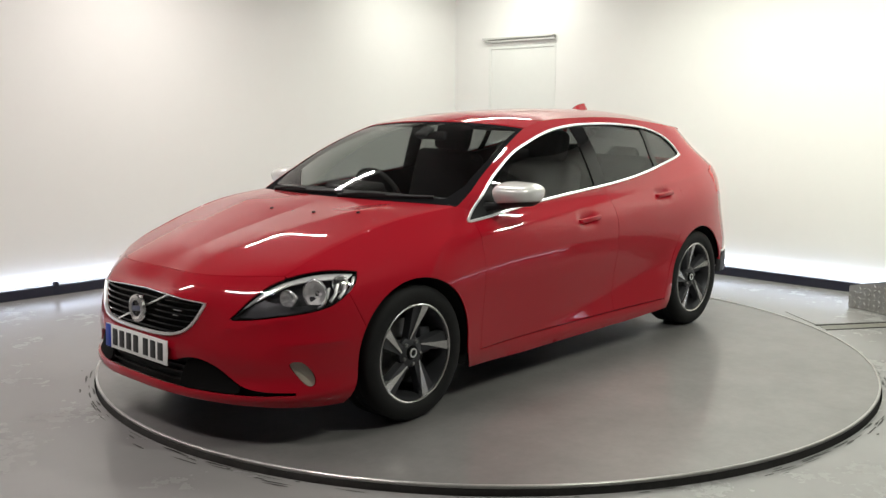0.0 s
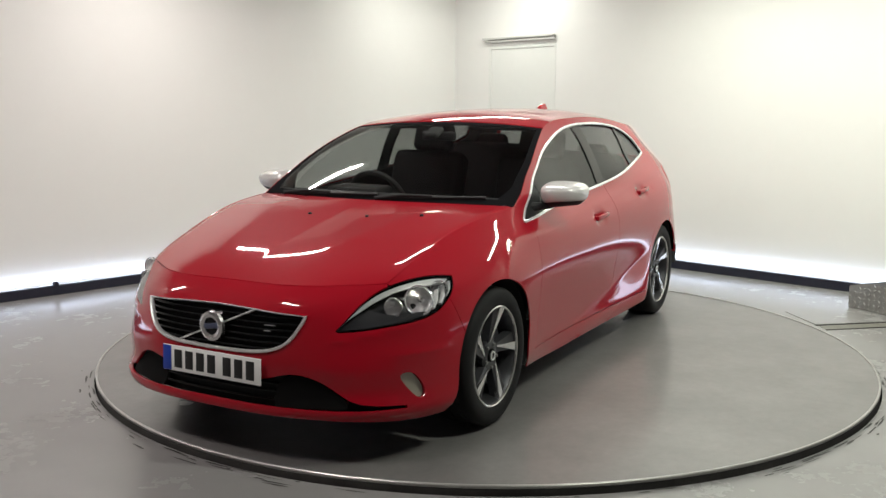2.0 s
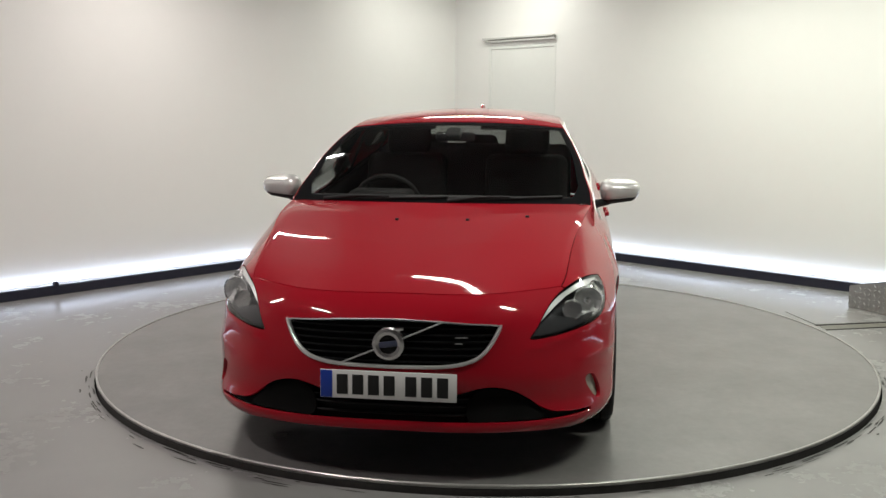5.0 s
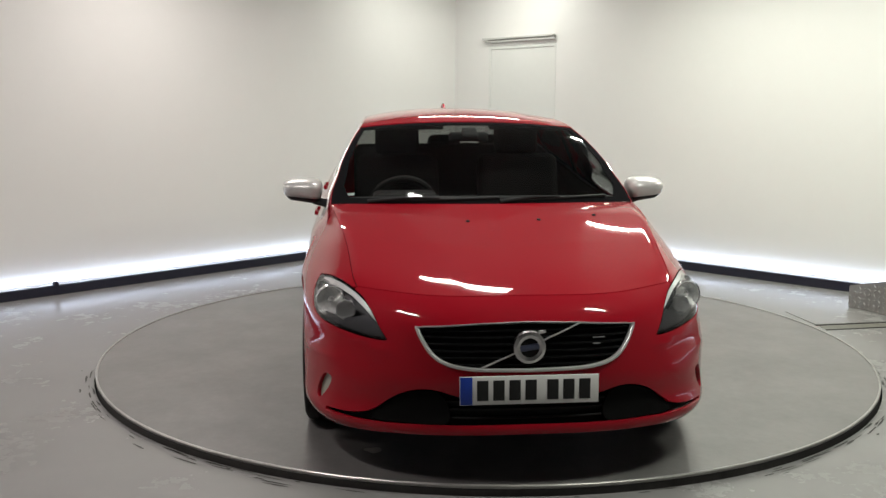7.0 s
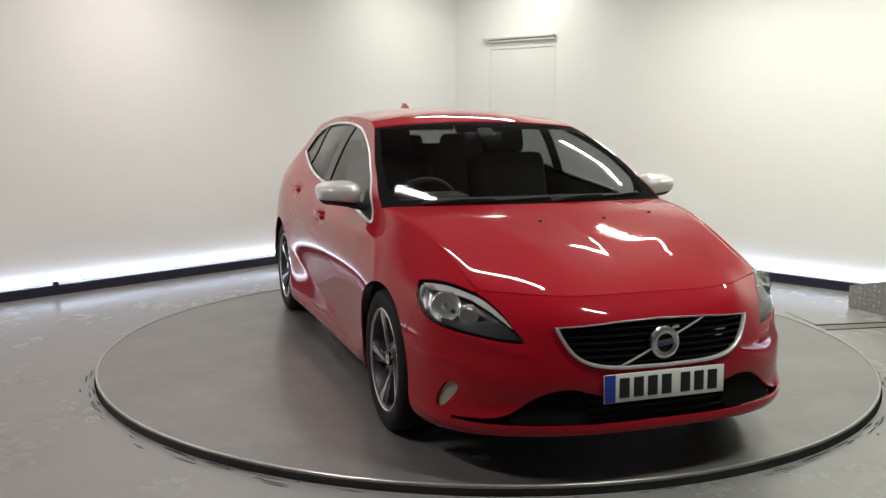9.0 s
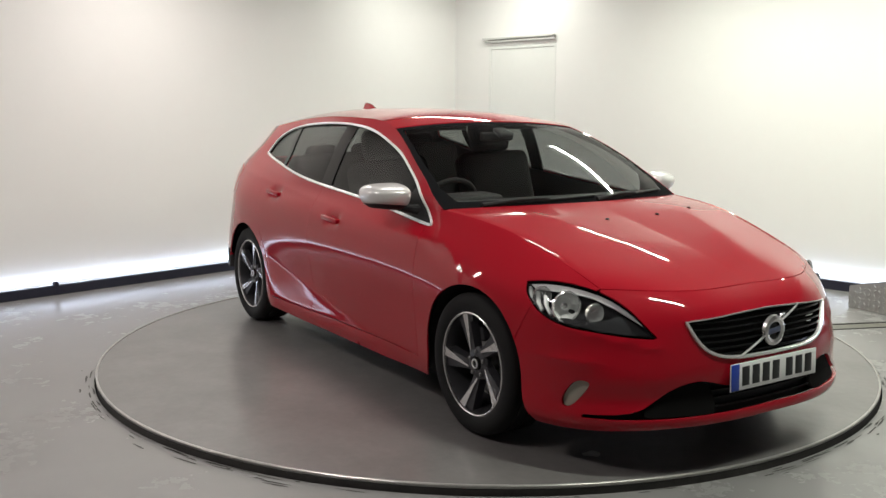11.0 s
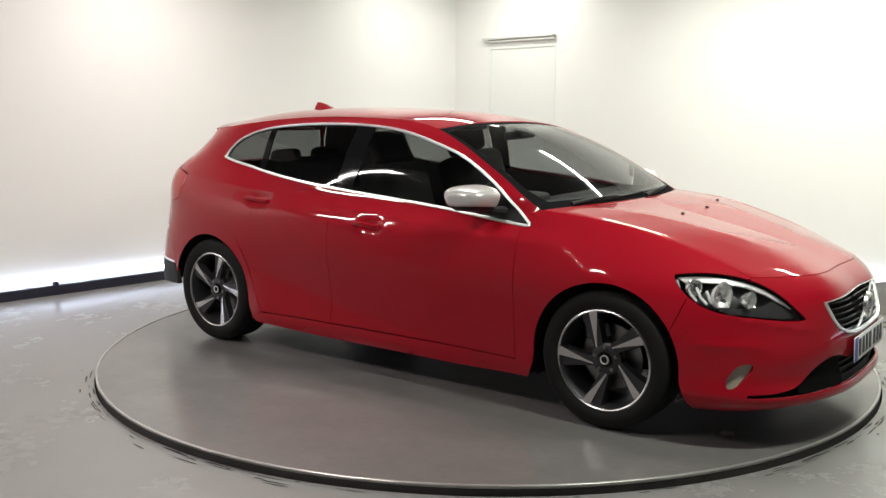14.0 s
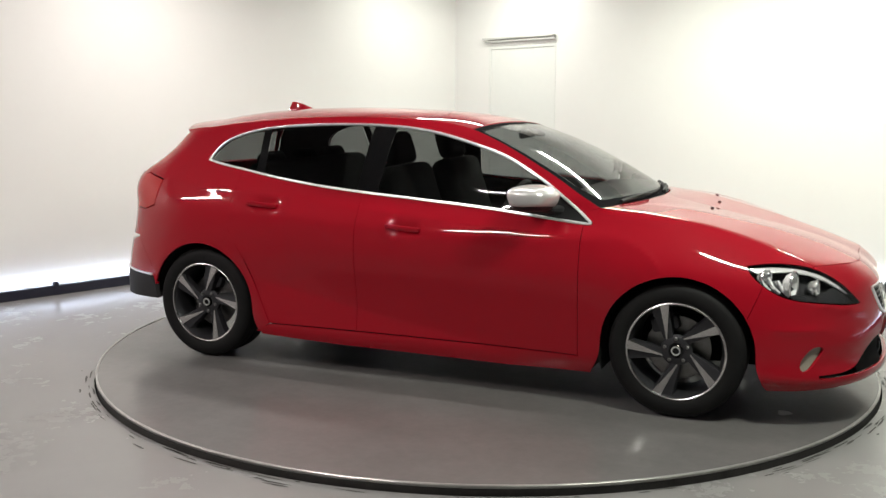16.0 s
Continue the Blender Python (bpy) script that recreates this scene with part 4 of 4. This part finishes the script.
panel("rear_bumper", skin, shrink(tail([(None, 0.66), (-1.84, 0.655), (-1.775, 0.597), (-1.70, 0.518), (-1.655, 0.40), (-1.66, 0.43), (-1.70, 0.452), (-1.90, 0.458), (None, 0.46)]), 0.002), RED, car, 0.035, 0.02)
panel("rear_diffuser", skin, shrink(tail([(None, 0.455), (-1.90, 0.453), (-1.70, 0.447), (-1.655, 0.385), (-1.64, 0.315), (-1.86, 0.305), (None, 0.29)]), 0.002), SKIRT, car, 0.035, 0.03, lift=0.004, label="satin grey lower rear skirt")
qs = np.array(tail([(-1.68, 0.450), (-1.90, 0.456), (None, 0.458)]))
part("bumper_strip", sweep(skin(qs[:, 0], qs[:, 1]), surface_normals(skin, qs[:, 0], qs[:, 1]), 0.012, 0.016), CHROME, car, "thin bright strip over the rear skirt")
panel("tailgate", skin, shrink(tail([(None, 1.28), (-1.71, 1.28), (-1.765, 1.25), (-1.825, 1.18), (-1.865, 1.10), (-1.875, 1.035), (-1.93, 1.02), (-1.93, 0.83), (-1.85, 0.665), (None, 0.665)]), 0.002), RED, car, 0.035, 0.02,
      holes=[tail([(None, 1.255), (-1.85, 1.245), (-1.91, 1.10), (-1.97, 1.03), (None, 1.03)])])
panel("tailgate_glass", skin, shrink(tail([(None, 1.255), (-1.85, 1.245), (-1.91, 1.10), (-1.97, 1.03), (None, 1.03)]), 0.001), PRIVACY, car, 0.06, 0.0, lift=-0.004, label="dark tinted tailgate window")
for side in (1, -1):
    lens = dense(on_side([(-1.705, 0.995), (-1.705, 0.855), (-1.80, 0.826), (-1.928, 0.835), (-1.928, 1.015), (-1.87, 1.025)]), 0.02, True)
    panel("tail_lamp", skin, lens, TAIL_RED, car, 0.03, 0.02, lift=0.002, side=side, label="glossy red wrap-round tail lamp")

# roof spoiler and aerial fin
def wing(u, v):
    u, v = np.atleast_1d(u), np.atleast_1d(v)
    e = roof_surface(np.clip(u, -0.999, 0.999), np.full(len(u), 1.0))
    p = e.copy()
    p[:, 0] -= v * (0.168 + 0.015 * (1 - u ** 2))
    p[:, 2] += -0.012 * v - 0.006 * v ** 2
    p[:, 1] *= 1 - 0.05 * v
    return p


panel("roof_spoiler", wing, box_outline(-0.97, 0.97, 0.0, 1.0, 0.05), RED, car, 0.08, 0.03, flip=False)
fin = bmesh.new()
prof = [(0.10, 0.0, 0.030), (0.05, 0.016, 0.030), (0.0, 0.036, 0.026), (-0.05, 0.050, 0.018), (-0.078, 0.050, 0.013), (-0.10, 0.004, 0.024)]
left = [fin.verts.new((x, w * 0.35, z)) for x, z, w in prof]
right = [fin.verts.new((x, -w * 0.35, z)) for x, z, w in prof]
lowl = [fin.verts.new((x, w * 1.0, -0.01)) for x, z, w in prof]
lowr = [fin.verts.new((x, -w * 1.0, -0.01)) for x, z, w in prof]
for i in range(len(prof) - 1):
    fin.faces.new((left[i], left[i + 1], right[i + 1], right[i]))
    fin.faces.new((left[i], lowl[i], lowl[i + 1], left[i + 1]))
    fin.faces.new((right[i], right[i + 1], lowr[i + 1], lowr[i]))
fin_ob = part("aerial_fin", fin, RED, car, "red fin-shaped roof aerial", angle=60)
fin_ob.matrix_basis = Matrix.Translation((-1.18, 0, 1.402))

# cowl, wipers, washer jets
panel("cowl", screen_surface, dense([(-0.99, -0.02), (0.99, -0.02), (0.99, 0.1), (-0.99, 0.1)], 0.05, True), BLACK, car, 0.1, 0.0, lift=-0.02)
for y0, y1, v1 in ((-0.56, 0.06, 0.045), (0.06, 0.60, 0.06)):
    us = np.linspace(y0 / 0.74, y1 / 0.74, 12)
    vs = np.linspace(0.012, v1, 12)
    P = screen_surface(us, vs)
    N = surface_normals(screen_surface, us, vs)
    N *= np.sign(N[:, 2:])
    wiper = part("wiper", sweep(P + N * 0.006, N, 0.014, 0.014), BLACK, car)
    part("wiper_arm", tube([tuple(P[0] + N[0] * 0.006), tuple(P[3] + N[3] * 0.022), tuple(P[6] + N[6] * 0.016)], [0.012, 0.008, 0.006]), BLACK, wiper)
for u, v in ((-0.18, 0.72), (0.27, 0.72), (0.64, 0.72)):
    c0 = hood_surface(np.array([u]), np.array([v]))[0]
    jet = part("washer_jet", lathe([(0.001, 0.008), (0.007, 0.007), (0.010, 0.0), (0.010, -0.004)], 12, "z"), BLACK, car)
    jet.matrix_basis = Matrix.Translation(c0)

# door mirrors
for side in (1, -1):
    def shell(lo, hi, grow=0.0):
        bm = bmesh.new()
        rows = []
        for i in range(19):
            a = -math.pi / 2 + math.pi * i / 18
            row = []
            for k in range(36):
                b = 2 * math.pi * k / 36
                c, s = math.cos(b), math.sin(b)
                f = lambda t, e: math.copysign(abs(t) ** e, t)
                x = f(math.cos(a), 0.62) * f(c, 0.72)
                y = f(math.cos(a), 0.55) * f(s, 0.62)
                z = f(math.sin(a), 0.85)
                z = min(max(z, lo), hi)
                x = max(x, -0.72)
                py = y * (0.102 + 0.012 * z)
                px = x * (0.100 + 0.02 * z) + 0.25 * (-(py)) * 1.0
                pz = z * 0.068 * (1 - 0.2 * max(0, x)) * (1 - 0.14 * y) + 0.004 * y
                row.append(bm.verts.new((px * (1 + grow), py * (1 + grow), pz * (1 + grow))))
            rows.append(row)
        for p, q in zip(rows, rows[1:]):
            for k in range(36):
                j = (k + 1) % 36
                try:
                    bm.faces.new((p[k], p[j], q[j], q[k]))
                except ValueError:
                    pass
        bmesh.ops.remove_doubles(bm, verts=bm.verts, dist=1e-5)
        bmesh.ops.scale(bm, vec=(1, side, 1), verts=bm.verts)
        return bm
    mirror_ob = part("door_mirror", shell(-0.5, 1.0), SILVER, car, "satin silver door mirror cap on a black foot", angle=50)
    mirror_ob.matrix_basis = Matrix.Translation((0.648, side * 0.905, 0.984))
    base = part("mirror_base", shell(-0.86, -0.42, -0.03), BLACK, mirror_ob, "black lower mirror shell", angle=50)
    foot = part("mirror_foot", tube([(0.03, -side * 0.06, -0.045), (0.06, -side * 0.105, -0.055), (0.10, -side * 0.155, -0.062)], [0.022, 0.020, 0.030], 10), BLACK, mirror_ob)
    glass_m = part("mirror_glass", block((0.004, 0.15, 0.085), (-0.074, 0, 0.005), 0.0015), BRIGHT, mirror_ob)

# wheels: built facing the car's right, then turned for the left

def spoke(r0, a0, w0, r1, a1, w1, y0, y1, depth, bulge=0.0):
    """A tapering blade from the hub (r0) to the rim (r1); angles in degrees, widths in metres."""
    bm = bmesh.new()
    rows = []
    n = 9
    for i in range(n):
        t = i / (n - 1)
        pa = (r0 * math.cos(radians(a0)), r0 * math.sin(radians(a0)))
        pb = (r1 * math.cos(radians(a1)), r1 * math.sin(radians(a1)))
        c = (pa[0] + (pb[0] - pa[0]) * t, pa[1] + (pb[1] - pa[1]) * t)
        long = math.hypot(pb[0] - pa[0], pb[1] - pa[1])
        e = (-(pb[1] - pa[1]) / long, (pb[0] - pa[0]) / long)
        w = w0 + (w1 - w0) * t ** 1.25
        y = y0 + (y1 - y0) * t
        row = []
        for k, yy in ((-1, y), (1, y), (1.25, y + depth), (-1.25, y + depth)):
            row.append(bm.verts.new((c[0] + e[0] * w * k / 2, yy, c[1] + e[1] * w * k / 2)))
        rows.append(row)
    for p, q in zip(rows, rows[1:]):
        for k in range(4):
            j = (k + 1) % 4
            bm.faces.new((p[k], p[j], q[j], q[k]))
    bm.faces.new(rows[0])
    bm.faces.new(rows[-1])
    return bm


def build_wheel():
    w = new("wheel")
    w.parent = car
    tyre_prof = [(0.224, -0.100), (0.236, -0.110), (0.262, -0.1145), (0.288, -0.112), (0.304, -0.102), (0.3105, -0.088), (0.312, -0.06), (0.3065, -0.056), (0.3065, -0.050), (0.312, -0.046), (0.312, -0.006), (0.3065, -0.004), (0.3065, 0.004), (0.312, 0.006),
                 (0.312, 0.046), (0.3105, 0.088), (0.302, 0.104), (0.262, 0.1145), (0.236, 0.11), (0.224, 0.100)]
    part("tyre", lathe(tyre_prof, 72, closed=True), RUBBER, w, "low black road tyre")
    rim = part("rim", lathe([(0.219, -0.098), (0.212, -0.085), (0.205, -0.06), (0.196, -0.02), (0.196, 0.09), (0.222, 0.10), (0.2225, -0.09)], 64, closed=True), GUN, w, "dark grey alloy with bright cut spokes")
    part("rim_lip", lathe([(0.2285, -0.099), (0.2285, -0.106), (0.2235, -0.109), (0.2185, -0.106), (0.217, -0.098)], 72, closed=True), ALLOY, rim)
    for k in range(5):
        a = 72 * k
        part("spoke_body", spoke(0.045, a + 26, 0.040, 0.216, a + 7, 0.085, -0.072, -0.090, 0.035), GUN, rim, smooth=True)
        part("spoke", spoke(0.066, a + 27, 0.007, 0.219, a, 0.042, -0.079, -0.1005, 0.02), ALLOY, rim, smooth=True)
        b = radians(a + 60)
        bolt = part("wheel_bolt", lathe([(0.0085, -0.066), (0.0085, -0.082), (0.006, -0.085), (0.001, -0.085)], 10), STEEL, rim)
        bolt.matrix_basis = Matrix.Translation((0.054 * math.cos(b), 0, 0.054 * math.sin(b)))
    part("hub", lathe([(0.074, -0.05), (0.072, -0.068), (0.060, -0.076), (0.036, -0.078), (0.030, -0.072), (0.001, -0.072)], 40), GUN, rim)
    part("hub_cap", lathe([(0.028, -0.070), (0.028, -0.082), (0.024, -0.086), (0.001, -0.0865)], 32), BLACK_GLOSS, rim)
    part("cap_ring", lathe([(0.015, -0.085), (0.016, -0.090), (0.021, -0.090), (0.022, -0.085)], 28, closed=True), CHROME, rim)
    part("brake_disc", lathe([(0.148, -0.014), (0.148, -0.004), (0.06, -0.004), (0.06, -0.040), (0.001, -0.040)], 48), STEEL, w)
    part("brake_caliper", block((0.07, 0.07, 0.13), (0.125, -0.01, 0.03), 0.015), GUN, w)
    return w


PHASE = {(1, -1): 105, (-1, -1): 71, (1, 1): 0, (-1, 1): 20}
first = None
for (fx, side), phase in PHASE.items():
    m = Matrix.Translation((fx * AXLE, side * 0.752, HUB_Z)) @ pose(0, 0, 0, 0, 0, 180 if side > 0 else 0) @ pose(0, 0, 0, 0, -phase, 0)
    if first is None:
        first = build_wheel()
        first.matrix_basis = m
    else:
        copy_thing(first, m)

# wheel wells, underside
for fx in (1, -1):
    for side in (1, -1):
        well = bmesh.new()
        rows = []
        for y in (0.46, 0.848):
            rows.append([well.verts.new((fx * AXLE + 0.362 * math.cos(a), side * y, HUB_Z + 0.362 * math.sin(a))) for a in np.linspace(-0.35 if fx > 0 else -0.25, math.pi + (0.35 if fx > 0 else -0.1), 30)])
        for k in range(29):
            well.faces.new((rows[0][k], rows[0][k + 1], rows[1][k + 1], rows[1][k]))
        well.faces.new(rows[0])
        part("wheel_well", well, LINER, car, smooth=False)
part("underside", block((1.85, 1.56, 0.10), (0.0, 0, 0.215), 0.01), LINER, car, smooth=False)
part("underside", block((0.34, 1.04, 0.10), (1.80, 0, 0.26), 0.02), LINER, car, smooth=False)
part("underside", block((0.32, 1.20, 0.12), (-1.80, 0, 0.38), 0.02), LINER, car, smooth=False)
part("underside", block((2.0, 0.88, 0.12), (1.0, 0, 0.26), 0.02), LINER, car, smooth=False)
part("underside", block((2.0, 0.88, 0.12), (-1.0, 0, 0.28), 0.02), LINER, car, smooth=False)
part("bulkhead", block((0.04, 1.36, 0.62), (0.98, 0, 0.58), 0.01), LINER, car, smooth=False)
part("engine_cover", block((0.85, 1.0, 0.30), (1.45, 0, 0.56), 0.05), LINER, car, smooth=False)

# cabin
panel("roof_lining", roof_surface, box_outline(-0.98, 0.98, 0.0, 0.98, 0.06), CABIN, car, 0.1, 0.0, lift=-0.03)
part("cabin_floor", block((2.7, 1.40, 0.04), (-0.45, 0, 0.30), 0.01), CABIN, car, smooth=False)
part("load_floor", block((0.75, 1.24, 0.06), (-1.55, 0, 0.66), 0.02), CABIN, car)
part("parcel_shelf", block((0.50, 1.20, 0.03), (-1.45, 0, 0.95), 0.012), CABIN, car)
dash = bmesh.new()
dp = [(0.97, 0.70), (0.97, 0.915), (0.80, 0.935), (0.60, 0.925), (0.50, 0.895), (0.46, 0.83), (0.52, 0.68), (0.62, 0.55), (0.62, 0.35), (0.97, 0.35)]
dl = [[dash.verts.new((x, y, z - 0.012 * abs(y))) for x, z in dp] for y in (-0.70, -0.4, 0.0, 0.4, 0.70)]
for p, q in zip(dl, dl[1:]):
    for i in range(len(dp)):
        j = (i + 1) % len(dp)
        dash.faces.new((p[i], p[j], q[j], q[i]))
dash.faces.new(dl[0])
dash.faces.new(dl[-1])
dash_ob = part("dashboard", dash, CABIN, car, angle=40)
part("instrument_hood", block((0.20, 0.34, 0.07), (0.56, -0.37, 0.925), 0.03, None, 3), CABIN, dash_ob)
part("centre_console", block((0.9, 0.22, 0.30), (0.15, 0, 0.50), 0.03), CABIN, car)
wheel_tilt = Matrix.Translation((0.36, -0.37, 0.86)) @ pose(0, 0, 0, 0, -65, 0)
ring_bm = bmesh.new()
rows = []
for i in range(36):
    a = 2 * math.pi * i / 36
    rows.append([ring_bm.verts.new(((0.178 + 0.016 * math.cos(b)) * math.cos(a), (0.178 + 0.016 * math.cos(b)) * math.sin(a), 0.016 * math.sin(b))) for b in np.linspace(0, 2 * math.pi, 8, endpoint=False)])
for i in range(36):
    p, q = rows[i], rows[(i + 1) % 36]
    for k in range(8):
        j = (k + 1) % 8
        ring_bm.faces.new((p[k], q[k], q[j], p[j]))
steer = part("steering_wheel", ring_bm, CABIN, car)
steer.matrix_basis = wheel_tilt
part("steering_boss", block((0.13, 0.15, 0.05), (0, 0, -0.01), 0.02), CABIN, steer)
for a in (0, 90, 180):
    part("steering_spoke", block((0.13, 0.035, 0.018), (0.11 * math.cos(radians(a + 90)), 0.11 * math.sin(radians(a + 90)), -0.004), 0.006, pose(0, 0, 0, 0, 0, a + 90)), CABIN, steer)


def seat(x, y, width, rear=False):
    s = new("rear_seat" if rear else "front_seat")
    s.parent = car
    s.matrix_basis = Matrix.Translation((x, y, 0.0))
    part("seat_cushion", block((0.52, width, 0.18), (0.16, 0, 0.50), 0.06, None, 3), CLOTH, s)
    lean = pose(0, 0, 0, 0, -18, 0)
    part("seat_back", block((0.16, width, 0.62), (-0.18, 0, 0.80), 0.06, lean, 3), CLOTH, s)
    heads = (0,) if not rear else (-0.36, 0.0, 0.36)
    for h in heads:
        head = part("headrest", block((0.10, 0.27 if not rear else 0.23, 0.19), (-0.30, h, 1.185 if not rear else 1.06), 0.045, lean, 3), CLOTH, s)
        for dy in (-0.07, 0.07):
            part("headrest_post", tube([(-0.265, h + dy, 1.02), (-0.30, h + dy, 1.14)], 0.007), CHROME, head)
    return s


seat(-0.02, 0.37, 0.50)
seat(-0.02, -0.37, 0.50)
seat(-0.86, 0.0, 1.26, True)
part("rear_view_mirror", block((0.03, 0.22, 0.055), (0.30, 0.0, 1.245), 0.014, None, 3), BLACK, car)
part("sensor_pod", block((0.10, 0.09, 0.04), (0.36, 0.0, 1.27), 0.02, pose(0, 0, 0, 0, 28, 0), 3), BLACK, car)
for side in (1, -1):
    part("sun_visor", block((0.16, 0.40, 0.02), (0.12, side * 0.33, 1.305), 0.008, pose(0, 0, 0, 0, 12, 0)), CABIN, car)

# ---------- motion ----------


def turn_at(t):
    return -129.85 + 6.8499 * t - 0.00466 * t * t


def motions():
    times = [0.5 * k for k in range(33)]
    walk(turntable, [(t, pose(0, 0, 0, 0, 0, turn_at(t))) for t in times])
    walk(car, [(t, pose(0, 0, 0, 0, 0, turn_at(t)) @ Matrix.Translation((0.010, -0.127, 0.0))) for t in times])


motions()
